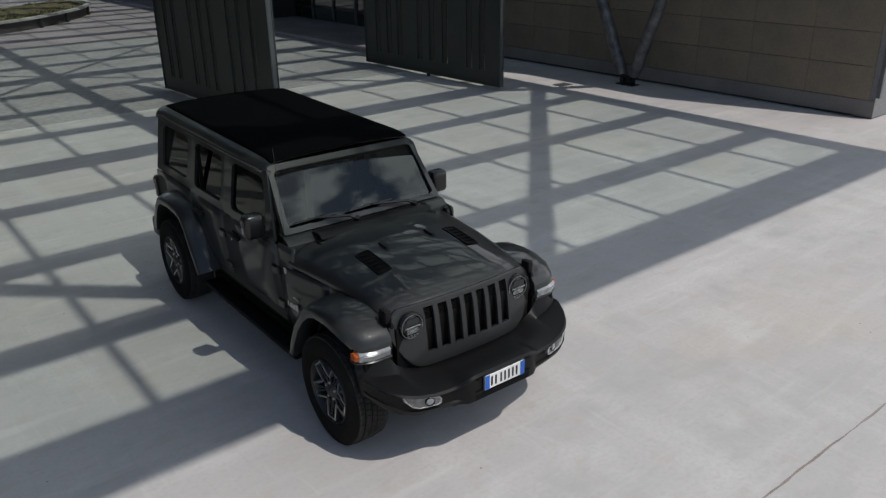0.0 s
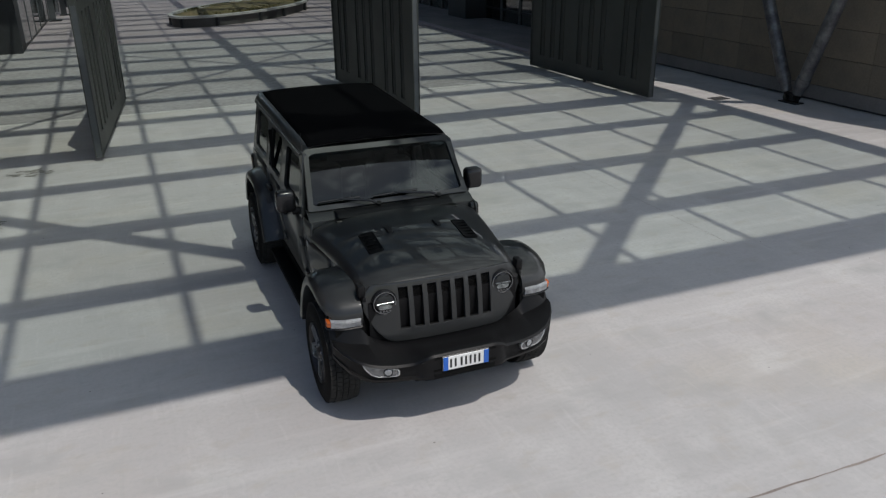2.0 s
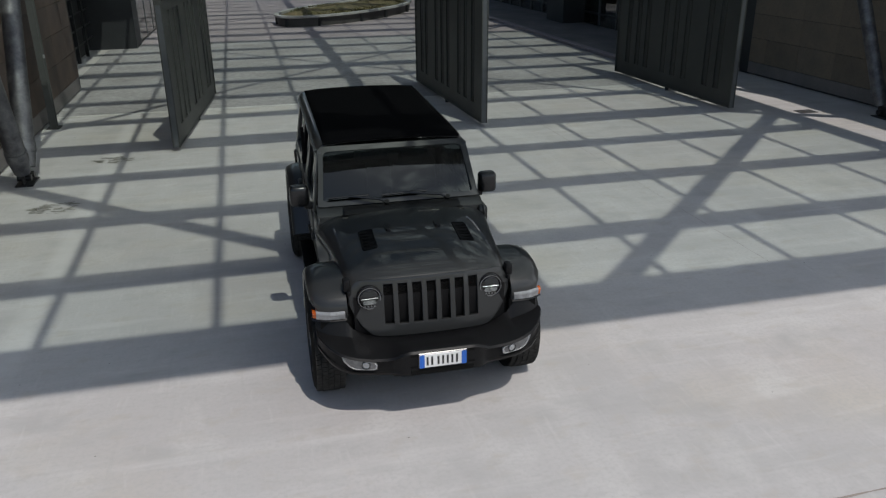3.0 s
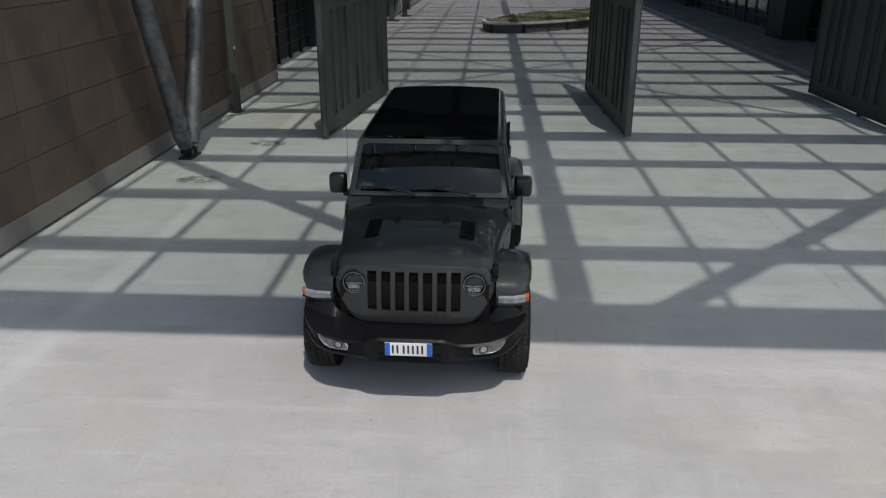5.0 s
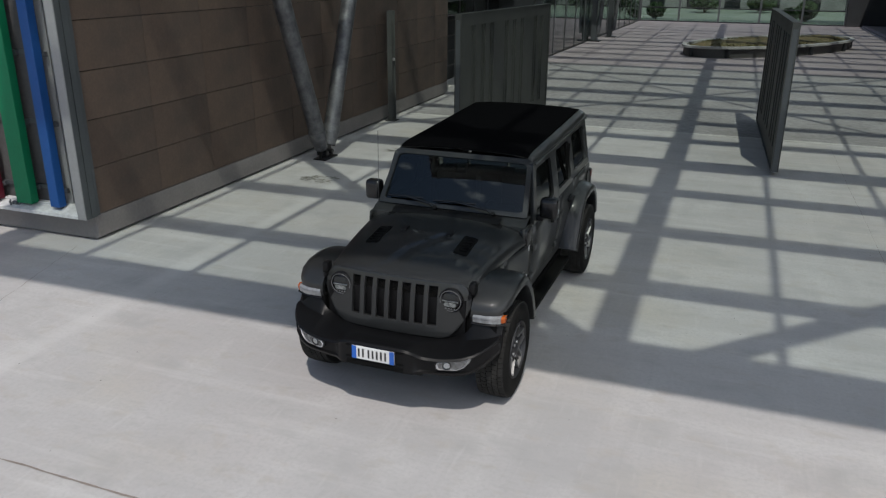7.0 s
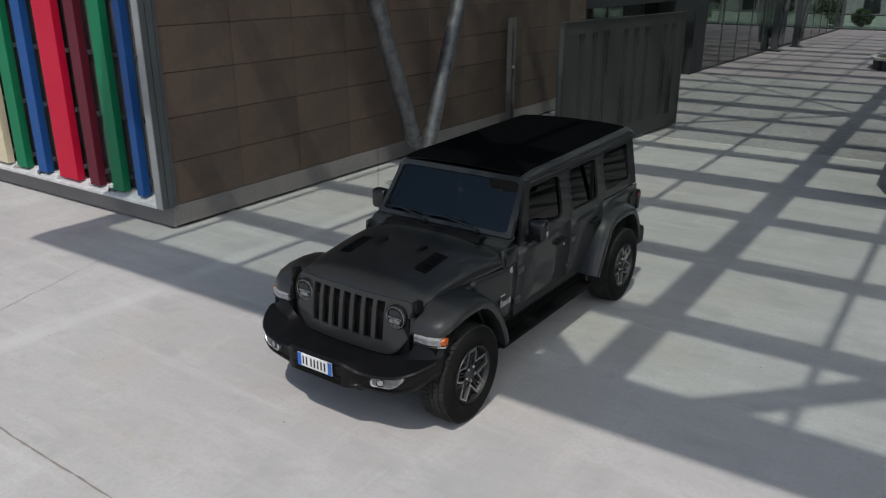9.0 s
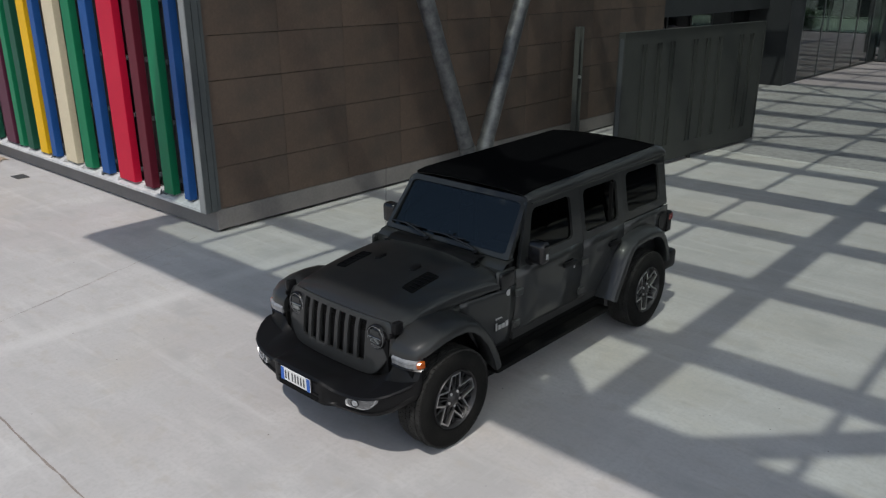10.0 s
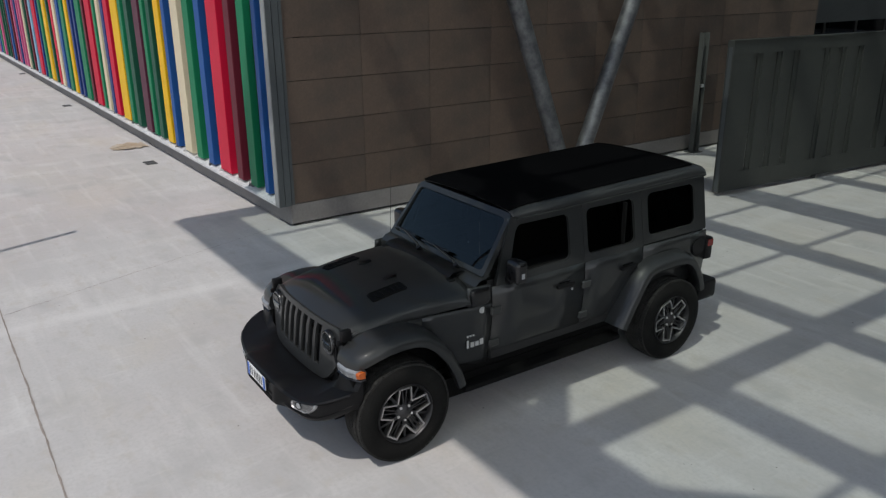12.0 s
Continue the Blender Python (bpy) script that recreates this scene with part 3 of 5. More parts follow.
glazed("window_1", (-1.72, 28.22), (-1.0, 53.3), 6.5, 1.9, "tall frameless glazed front mirroring the courtyard", depth=0.06, wide=0.022, colour=TRIM)
glazed("window_2", (-0.95, 53.6), (11.4, 53.6), 6.5, 2.45, "glazed end front with grey mullions, greenery behind", bars=(0.86,), glass_m=CLEAR_GLASS, wide=0.06, colour=TRIM)
glazed("window_3", (15.45, 21.4), (15.45, 53.6), 6.5, 1.5, "dark glazed front behind a raised walkway", bars=(0.5, 2.5), colour=TRIM)
inner = thing("wall_inner", pose(0, 0, 0), "dark rooms behind the glazed fronts", "wall", kind="structure")
part("end_pier", boxed(11.42, 12.2, 53.4, 54.0, 0, 9.7), DARK_WALL, inner, smooth=0)
part("end_wall", boxed(12.22, 21, 53.62, 54.0, 0, 9.7), DARK_WALL, inner, smooth=0)
part("room_floor", boxed(-9, -2.2, 28.1, 53, 0.0, 0.02), WALL_GREY, inner, smooth=0)
part("room_back", boxed(-9.3, -9, 28.1, 53, 0, 6.6), WALL_GREY, inner, smooth=0)
part("room_ceiling", boxed(-9, -2.1, 28.1, 53, 6.6, 6.9), WALL_GREY, inner, smooth=0)
part("room_back", boxed(21, 21.3, 16.7, 53, 0, 6.6), WALL_GREY, inner, smooth=0)
part("room_ceiling", boxed(15.6, 21, 16.7, 53, 6.6, 6.9), WALL_GREY, inner, smooth=0)
part("pillar", boxed(14.68, 15.6, 16.62, 17.6, 0, 9.7), DARK_WALL, inner, smooth=0)
part("pillar", boxed(14.5, 15.7, 29.0, 30.8, 0, 9.7), DARK_WALL, inner, smooth=0)
part("pillar", boxed(15.0, 15.9, 46.5, 48.0, 0, 9.7), DARK_WALL, inner, smooth=0)
# unseen slab, added overhead to cast shade on the walkway
part("shade_slab", boxed(13.5, 15.29, 16.62, 53.5, 6.5, 6.9), DARK_WALL, inner, smooth=0)
part("lintel", boxed(15.3, 15.6, 16.7, 53, 6.5, 9.7), DARK_WALL, inner, smooth=0)

walk_e = thing("walkway", pose(0, 0, 0), "raised grey walkway with a pale kerb", "walkway", kind="structure")
part("kerb", boxed(12.36, 12.60, 17.0, 53.5, 0, 0.10, bevel=0.01, segs=1), PAVING, walk_e, "pale stone kerb", smooth=0)
part("paving", boxed(12.625, 15.4, 17.0, 53.5, 0, 0.085), WALKWAY, walk_e, smooth=0)

# ---------- planter ----------


def planter():
    p = thing("planter", pose(6.7, 35.8, 0.006, 0, 0, -39), "long oval white stone planter with dry grass and soil", "planter")
    rx, ry, h = 2.0, 5.05, 0.44

    def oval(kx, z, n=64):
        return [(kx * rx * math.cos(2 * math.pi * i / n), (ry - rx * (1 - kx)) * math.sin(2 * math.pi * i / n), z) for i in range(n)]
    # the wall's dark grey paints in the shade below the rim
    part("wall", loft(bmesh.new(), [oval(0.925, 0.0), oval(0.95, h - 0.09), oval(0.90, h - 0.09), oval(0.88, 0.0)], caps=False), BACK_GREY, p, "planter wall with its shade put into the dark grey", smooth=30)
    part("rim", loft(bmesh.new(), [oval(0.955, h - 0.1), oval(1.0, h - 0.085), oval(1.0, h), oval(0.9, h), oval(0.9, h - 0.12)], caps=False), RIM_STONE, p, "pale stone seat rim", smooth=30)
    bm = bmesh.new()
    c = bm.verts.new((0, 0, h + 0.12))
    last = [bm.verts.new(v) for v in oval(0.905, h - 0.1)]
    mid = [bm.verts.new((v[0] + random.uniform(-.1, .1), v[1] + random.uniform(-.1, .1), h + random.uniform(-0.02, 0.1))) for v in oval(0.5, 0)]
    for i in range(64):
        j = (i + 1) % 64
        bm.faces.new((last[i], last[j], mid[j], mid[i]))
        bm.faces.new((mid[i], mid[j], c))
    part("soil", bm, SOIL, p, "dry brown soil", smooth=0)
    for i in range(0, 64, 6):
        a = 2 * math.pi * i / 64
        x, y = 0.965 * rx * math.cos(a), (ry - 0.14) * math.sin(a)
        part("bracket", boxed(x - 0.06, x + 0.06, y - 0.06, y + 0.06, 0, h - 0.1), DARK_WALL, p, smooth=0)
    rnd = random.Random(5)
    vs, fs = [], []
    for i in range(2600):
        a, r = rnd.uniform(0, 2 * math.pi), math.sqrt(rnd.random()) * 0.84
        x, y = r * rx * math.cos(a), r * ry * math.sin(a) * 0.97
        if noise.noise((x * 0.6, y * 0.6, 3)) < -0.1:
            continue
        t, s = rnd.uniform(0, 6.3), rnd.uniform(0.03, 0.09)
        dx, dy = math.cos(t) * s * 0.4, math.sin(t) * s * 0.4
        b = len(vs)
        vs += [(x - dx, y - dy, h - 0.02), (x + dx, y + dy, h - 0.02), (x + rnd.uniform(-.1, .1), y + rnd.uniform(-.1, .1), h + 0.02 + 0.6 * s)]
        fs.append((b, b + 1, b + 2))
    me = bpy.data.meshes.new("grass")
    me.from_pydata(vs, [], fs)
    me.materials.append(GRASS)
    g = new("grass", me)
    g.parent = p
    tagged(g, "sparse dry green and brown grass", kind="stuff")


planter()

# ---------- greenery behind the end front ----------


def bush(x, y, r, h, seed):
    t = thing("shrub", pose(x, y, 0), "dense green shrub behind the glass front", "shrub", "shrubs behind the glass")
    rnd = random.Random(seed)
    bm = bmesh.new()
    for i in range(4):
        a = rnd.uniform(0, 6.3)
        tube(bm, (0, 0, 0), (math.cos(a) * r * 0.4, math.sin(a) * r * 0.4, h * 0.6), 0.06, 6, 0.02)
    part("trunk", bm, SOIL, t)
    vs, fs = [], []
    for i in range(700):
        d = Vector((rnd.gauss(0, 1), rnd.gauss(0, 1), rnd.gauss(0, 1))).normalized() * rnd.random() ** 0.4
        c = Vector((d.x * r, d.y * r, h * 0.55 + d.z * h * 0.45))
        u = Vector((rnd.gauss(0, 1), rnd.gauss(0, 1), rnd.gauss(0, 1))).normalized() * 0.16
        v = u.orthogonal().normalized() * 0.1
        b = len(vs)
        vs += [c - u, c + v, c + u, c - v]
        fs.append((b, b + 1, b + 2, b + 3))
    me = bpy.data.meshes.new("crown")
    me.from_pydata(vs, [], fs)
    me.materials.append(LEAF)
    o = new("crown", me)
    o.parent = t


for x, y, r, h in ((-0.2, 56.2, 0.6, 1.1), (8.3, 55.6, 0.5, 0.9), (9.4, 57.5, 0.7, 1.3), (2.6, 66, 1.2, 1.6), (6.8, 68, 1.1, 1.5)):
    bush(x, y, r, h, int(x * 10))
vs, fs = [], []
rnd = random.Random(8)
for i in range(7000):
    c = Vector((rnd.uniform(-70, 90), rnd.uniform(88, 96), 0))
    c.z = rnd.random() ** 0.7 * (7 + 2.5 * noise.noise((c.x * 0.12, 0, 0)))
    u = Vector((rnd.gauss(0, 1), rnd.gauss(0, 1), rnd.gauss(0, 1))).normalized() * 0.75
    v = u.orthogonal().normalized() * 0.5
    k = len(vs)
    vs += [c - u, c + v, c + u, c - v]
    fs.append((k, k + 1, k + 2, k + 3))
me = bpy.data.meshes.new("tree_belt")
me.from_pydata(vs, [], fs)
me.materials.append(LEAF)
tagged(new("tree_belt", me), "distant belt of dark green trees", "trees", kind="stuff")
bm = boxed(-70, 90, 54.2, 120, -0.02, 0.01)
tagged(link("lawn", bm, TERRACE), "green lawn behind the glass front", "lawn", kind="structure")

# ---------- pivoting steel gates ----------


def gate():
    """A thick steel leaf, 5.05 m long, with upright open slots; it turns on a pin under its middle."""
    g = thing("steel_gate", pose(0, 0, 0), "tall dark grey-green steel gate leaf with upright slots", "gate", "pivoting gate leaves")
    L, Z0, Z1, T, P = 5.05, 0.08, 2.56, 0.058, 0.040
    zs = [Z0, 0.38, 2.34, Z1]
    ys = [-L / 2]
    for c in (0.46, 0.94, 1.37, 2.17, 2.63, 3.10, 3.95, 4.38):
        ys += [c - L / 2, c + 0.25 - L / 2]
    ys.append(L / 2)
    for y0, y1 in zip(ys[::2], ys[1::2]):                   # upright sheets between the open slots
        part("sheet", boxed(-P, P, y0, y1, zs[1], zs[2]), GATE, g, smooth=0)
    for y0, y1 in zip(ys[1::2], ys[2::2]):                  # each slot is backed but for a narrow slit
        for a, b in ((y0, y1 - 0.118), (y1 - 0.086, y1)):
            part("slot_back", boxed(-0.012, 0.012, a, b, zs[1], zs[2]), GATE, g, smooth=0)
    for z0, z1 in ((zs[0], zs[1]), (zs[2], zs[3])):
        part("rail", boxed(-P, P, ys[0], ys[-1], z0, z1), GATE, g, smooth=0)
    for s in (-1, 1):
        for xa in (-T - 0.005, T - 0.015):
            part("edge_flange", boxed(xa, xa + 0.02, *sorted((s * (L / 2 - 0.02), s * (L / 2 + 0.02))), Z0 - 0.01, Z1 + 0.01), GATE, g, smooth=0)
        # the web's lighter grey paints in the sunlight on the leaf's end
        part("edge_web", boxed(-T + 0.016, T - 0.016, *sorted((s * (L / 2 - 0.02), s * (L / 2 + 0.008))), Z0 - 0.01, Z1 - 0.1), FRAME_GREY, g, "edge channel, sunlight put into its lighter grey", smooth=0)
        part("edge_block", boxed(-T + 0.016, T - 0.016, *sorted((s * (L / 2 - 0.02), s * (L / 2 + 0.018))), Z1 - 0.098, Z1 + 0.009), GATE, g, smooth=0)
    part("top_cap", boxed(-T - 0.005, T + 0.005, -L / 2 + 0.021, L / 2 - 0.021, Z1 - 0.012, Z1 + 0.01), GATE, g, smooth=0)
    part("bottom_cap", boxed(-T, T, -L / 2 + 0.021, L / 2 - 0.021, Z0 - 0.008, Z0 + 0.012), GATE, g, smooth=0)
    part("pivot", tube(bmesh.new(), (0, 0, 0), (0, 0, Z0), 0.045, 16), DARK_METAL, g, "dark steel pivot pin")
    return g


gate_a = gate()
gate_a.matrix_basis = pose(0.68, 14.88, 0, 0, 0, -6)
copy_thing(gate_a, pose(6.05, 15.2, 0, 0, 0, 2))
copy_thing(gate_a, pose(11.45, 15.1, 0, 0, 0, 181.6))

# ---------- raking struts and post ----------


def vstrut(x, y, R, lean=0.0):
    s = thing("raking_strut", pose(x, y, 0), "pair of raking galvanised steel tubes on one foot", "strut", "raking struts")
    part("foot", boxed(-0.13, 0.13, -0.24, 0.24, 0, 0.025, bevel=0.006, segs=1), ALLOY_DARK, s, "dark steel foot plate", smooth=0)
    b = bmesh.new()
    box(b, -0.02, 0.02, -0.2, 0.2, 0.025, 0.22)
    tube(b, (-0.1, -0.1, 0.11), (0.1, -0.1, 0.11), 0.05, 14)
    tube(b, (-0.1, 0.1, 0.11), (0.1, 0.1, 0.11), 0.05, 14)
    part("gusset", b, ALLOY_DARK, s, smooth=0)
    for d in (-1, 1):
        p0, p1 = Vector((0, d * 0.12, 0.14)), Vector((lean, d * (0.12 + 0.41 * (H - 0.5)), H - 0.3))
        k, k2 = p0.lerp(p1, 0.008), p0.lerp(p1, 0.028)
        part("tube", tube(bmesh.new(), k2, p1, R, 20), STEEL, s)
        part("cone", tube(bmesh.new(), k, k2, R * 0.82, 20, R), STEEL, s)
        part("sleeve", tube(bmesh.new(), p0.lerp(p1, 0.03), p0.lerp(p1, 0.045), R + 0.012, 20), STEEL, s)
        for t in (0.42, 0.75):
            q = p0.lerp(p1, t)
            part("collar", tube(bmesh.new(), q, q + (p1 - p0).normalized() * 0.05, R + 0.012, 20), STEEL, s)
    return s


vstrut(-1.72, 11.02, 0.145)
vstrut(14.08, 11.12, 0.13, -0.7)

post = thing("gate_post", pose(-2.07, 14.95, 0), "grey steel channel post standing against the tiled wall", "post")
b = bmesh.new()
box(b, -0.06, 0.06, -0.09, -0.075, 0, 2.45)
box(b, -0.06, 0.06, 0.075, 0.09, 0, 2.45)
box(b, -0.06, -0.045, -0.074, 0.074, 0, 2.45)
part("channel", b, POST_GREY, post, smooth=0)
part("base_plate", boxed(-0.12, 0.12, -0.15, 0.15, 0, 0.015), GATE, post, smooth=0)
part("latch", boxed(-0.04, 0.07, -0.03, 0.03, 1.36, 1.42), CHROME, post, "bright latch", smooth=0)

# ---------- posts and wall beyond the far courtyard ----------
for x, y in ((-1.2, 37.3), (-0.85, 40.0)):
    c = thing("steel_column", pose(x, y, 0.006), "dark steel column with a pale round tube and foot", "column", "far columns")
    part("shaft", boxed(-0.16, 0.08, -0.12, 0.16, 0.05, 6.5), FRAME_GREY, c, smooth=0)
    part("tube", tube(bmesh.new(), (0.16, -0.05, 0.35), (0.5, 0.6, 6.5), 0.1, 14), STEEL, c, "pale round steel tube")
    part("foot", boxed(-0.22, 0.3, -0.25, 0.22, 0, 0.05), DARK_METAL, c, "dark foot plate", smooth=0)
far = thing("far_wall", pose(0, 74, 0), "pale rendered wall with dark openings beyond the glass", "wall", kind="structure")
for i in range(14):
    x = -14 + 3.2 * i
    part("panel", boxed(x, x + 1.9, 0, 0.4, 0.02, 3.4), FAR_WALL, far, smooth=0)
    part("shutter", boxed(x + 1.902, x + 3.198, 0.2, 0.3, 0.02, 3.4), DARK_METAL, far, "dark opening", smooth=0)

# brackets and pipe along the ledge behind the fins
rnd = random.Random(4)
tray = thing("ledge_pipe", pose(0, GY, 0.385), "pale pipe and crumpled clips along the ledge under the fins", "pipe")
part("pipe", tube(bmesh.new(), (-40, 0.175, 0.05), (WX - 0.6, 0.175, 0.05), 0.014, 8), LEDGE, tray)
for i, (xa, wa, _) in enumerate(FINS[1:44]):
    x = xa - wa / 2 - 0.06 + rnd.uniform(-0.03, 0.03)
    b = bmesh.new()
    for k in range(4):
        p = Vector((x + rnd.uniform(-0.07, 0.07), 0.03 + rnd.uniform(0, 0.05), 0.005))
        q = p + Vector((rnd.uniform(-0.07, 0.07), rnd.uniform(0.03, 0.1), rnd.uniform(0.02, 0.06)))
        tube(b, p, q, 0.009, 6)
    box(b, x - 0.04, x + 0.04, 0.06, 0.11, 0.005, 0.055, bevel=0.01, segs=1)
    part("clip", b, RIM_STONE if i % 3 else TRIM, tray)

# a slim pole south of the yard, whose shadow falls on the concrete
PX, PY, PH = -2.79, -0.44, 6.2
pole = thing("slim_pole", pose(PX, PY, 0), "slim grey steel pole standing in the concrete yard", "pole")
part("shaft", tube(bmesh.new(), (0, 0, 0), (0, 0, PH), 0.05, 14), STEEL, pole)
part("cap", lathe(bmesh.new(), [(0.0, 0.001), (0.0, 0.05), (0.05, 0.03), (0.06, 0.001)], 14, at=lambda d, p, q: (p, q, PH + d)), STEEL, pole)
part("base_plate", boxed(-0.13, 0.13, -0.13, 0.13, 0, 0.02, bevel=0.004, segs=1), STEEL, pole, smooth=0)

# ---------- the car: local y runs to the rear from the front axle, x to its left ----------
car = thing("off_road_car", pose(2.92, 3.995, 0, 0, 0, -0.9), "dark grey metallic four-door off-road car with a black roof", "car")
BELT = 1.185


def hood_w(y):
    v = (y + 0.41) / 1.17
    return 0.60 + 0.115 * v + 0.035 * max(0, v) ** 3


def sx(y, z):
    """Half width of the body's side at (y, z)."""
    w = 0.785 if y > 0.95 else hood_w(min(y, 0.76)) + 0.022 + 0.013 * max(0, (y - 0.76) / 0.19)
    if z <= BELT:
        return w - 0.006 - 0.058 * (max(0.0, 1.03 - z) / 0.5) ** 2 - 0.006 * max(0.0, (z - 1.03) / 0.155)
    return w - 0.012 - (z - BELT) * 0.165


def low_panel(bm, s, y0, y1, z0, z1, nz=7, ny=1, push=0.0):
    """A strip of the side; y0 and y1 may be functions of z."""
    f0 = y0 if callable(y0) else (lambda z: y0)
    f1 = y1 if callable(y1) else (lambda z: y1)
    rows = []
    for j in range(nz + 1):
        z = z0 + (z1 - z0) * j / nz
        a, b = f0(z), f1(z)
        rows.append([(s * (sx(a + (b - a) * i / ny, z) + push), a + (b - a) * i / ny, z) for i in range(ny + 1)])
    return loft(bm, rows, closed=False, caps=False)


def frame_ring(bm, s, outer, inner, deep=0.03):
    """The painted frame round a side window, from its outer to its inner outline, with a reveal."""
    o = [(s * sx(y, z), y, z) for y, z in outer]
    i = [(s * (sx(y, z) + 0.002), y, z) for y, z in inner]
    r = [(s * (sx(y, z) - deep), y, z) for y, z in inner]
    ob = [(s * (sx(y, z) - deep), y, z) for y, z in outer]
    return loft(bm, [ob, o, i, r], closed=True, caps=False)


def rake(outline):
    """Lean the front of the front door's outline with the windscreen pillar."""
    return [(y + 0.36 * max(0, z - BELT) * max(0, 1 - (y - 1.0) / 0.45), z) for y, z in outline]


def pane(s, outline, deep=0.018):
    bm = bmesh.new()
    a = [bm.verts.new((s * (sx(y, z) - deep), y, z)) for y, z in outline]
    b = [bm.verts.new((s * (sx(y, z) - deep - 0.005), y, z)) for y, z in outline]
    bm.faces.new(a)
    bm.faces.new(b[::-1])
    n = len(a)
    for k in range(n):
        bm.faces.new((a[k], a[(k + 1) % n], b[(k + 1) % n], b[k]))
    return bm


def shut(ob, t=0.02):
    m = ob.modifiers.new("thick", "SOLIDIFY")
    m.thickness, m.offset = t, 0
    return ob


def arch_r(z):
    """Front limit of the rear door's lower edge, round the wheel arch."""
    return min(2.685, 2.685 - max(0.0, (1.0 - z)) * 0.72)


for s in (1, -1):
    # front door
    bm = low_panel(bmesh.new(), s, 0.93, 1.945, 0.53, BELT, ny=3)
    frame_ring(bm, s, rake(rrect(0.97, 1.945, BELT, 1.70, [0.03, 0.02, 0.01, 0.01])), rake(rrect(1.08, 1.795, BELT + 0.06, 1.645, [0.06, 0.08, 0.05, 0.06])))
    d = shut(part("front_door", bm, PAINT, car), 0.014)
    part("window", pane(s, rake(rrect(1.075, 1.80, BELT + 0.055, 1.65, [0.06, 0.08, 0.05, 0.06]))), SIDE_GLASS, d, "dark tinted window")
    # rear door
    bm = low_panel(bmesh.new(), s, 1.957, arch_r, 0.53, BELT, ny=3)
    frame_ring(bm, s, rrect(1.957, 2.685, BELT, 1.70, [0.03, 0.02, 0.01, 0.01]), rrect(1.995, 2.595, BELT + 0.06, 1.65, [0.06, 0.06, 0.05, 0.06]))
    e = shut(part("rear_door", bm, PAINT, car), 0.014)
    part("window", pane(s, rrect(1.99, 2.60, BELT + 0.055, 1.655, [0.06, 0.06, 0.05, 0.06])), SIDE_GLASS, e, "dark tinted window")
    part("divider", boxed(min(s * 0.73, s * 0.765), max(s * 0.73, s * 0.765), 2.43, 2.452, BELT + 0.055, 1.645), GRILLE_BLACK, e)
    # handles, hinges
    for door, y in ((d, 1.725), (e, 2.505)):
        h = bmesh.new()
        x = sx(y, 1.03)
        box(h, min(s * x, s * (x + 0.045)), max(s * x, s * (x + 0.045)), y - 0.115, y + 0.085, 1.012, 1.05, bevel=0.014)
        part("handle", h, PLASTIC, door, "black door handle")
        part("handle_cup", boxed(min(s * (x - 0.01), s * (x + 0.006)), max(s * (x - 0.01), s * (x + 0.006)), y - 0.08, y + 0.06, 0.985, 1.07, bevel=0.005, segs=1), GLOSS_BLACK, door)
    part("lock", tube(bmesh.new(), (s * 0.765, 1.805, 0.972), (s * 0.788, 1.805, 0.972), 0.012, 10), CHROME, d)
    for door, y in ((d, 0.96), (e, 1.97)):
        for z in (0.68, 0.98):
            x = sx(y, z)
            h = boxed(min(s * (x - 0.005), s * (x + 0.03)), max(s * (x - 0.005), s * (x + 0.03)), y - 0.055, y + 0.05, z - 0.035, z + 0.035, bevel=0.01, segs=1)
            part("hinge", h, PAINT, door)
    # rear quarter and hard top side
    bm = low_panel(bmesh.new(), s, lambda z: arch_r(z) + 0.012, 3.585, 0.70, BELT, ny=3)
    shut(part("rear_quarter", bm, PAINT, car), 0.014)
    bm = frame_ring(bmesh.new(), s, rrect(2.698, 3.585, BELT + 0.012, 1.735, [0.06, 0.02, 0.01, 0.02]), rrect(2.775, 3.435, BELT + 0.085, 1.66, [0.07, 0.06, 0.06, 0.06]))
    q = part("roof_side", bm, PAINT, car)
    part("window", pane(s, rrect(2.77, 3.44, BELT + 0.08, 1.665, [0.07, 0.06, 0.06, 0.06])), SIDE_GLASS, q, "dark tinted window")
    # front fender side between hood and door
    bm = low_panel(bmesh.new(), s, lambda z: 0.30 + max(0, 0.9 - z) * 0.75, 0.918, 0.50, 1.05, nz=11, ny=6)
    low_panel(bm, s, -0.33, 0.298, 0.9, 1.05, nz=3, ny=5)
    low_panel(bm, s, 0.70, 0.918, 1.05, BELT + 0.03, nz=3, ny=5)
    f = shut(part("fender", bm, PAINT, car), 0.014)
    # badges as plain bars
    x = sx(0.75, 0.75) + 0.011
    for k, (w, h) in enumerate(((0.020, 0.066), (0.036, 0.042), (0.036, 0.042), (0.036, 0.054))):
        y = 0.70 + k * 0.046
        y = y if s > 0 else 1.56 - y
        part("badge", boxed(min(s * (x - 0.004), s * (x + 0.004)), max(s * (x - 0.004), s * (x + 0.004)), y - w / 2, y + w / 2, 0.695, 0.695 + h), CHROME, f, "silver badge bar", smooth=0)
    for k in range(6):
        y = 0.70 + 0.028 * k
        part("badge", boxed(min(s * (x - 0.004), s * (x + 0.003)), max(s * (x - 0.004), s * (x + 0.003)), y - 0.009, y + 0.009, 0.792, 0.806), CHROME, f, smooth=0)
    part("badge", tube(bmesh.new(), (s * (sx(0.83, 1.01) - 0.01), 0.83, 1.01), (s * (sx(0.83, 1.01) + 0.008), 0.83, 1.01), 0.028, 20), CHROME, f, "small round silver badge")
    if s > 0:
        part("charge_port", boxed(0.70, 0.792, 0.715, 0.912, 1.05, 1.205, bevel=0.03), GLOSS_BLACK, f, "black charge port cover")
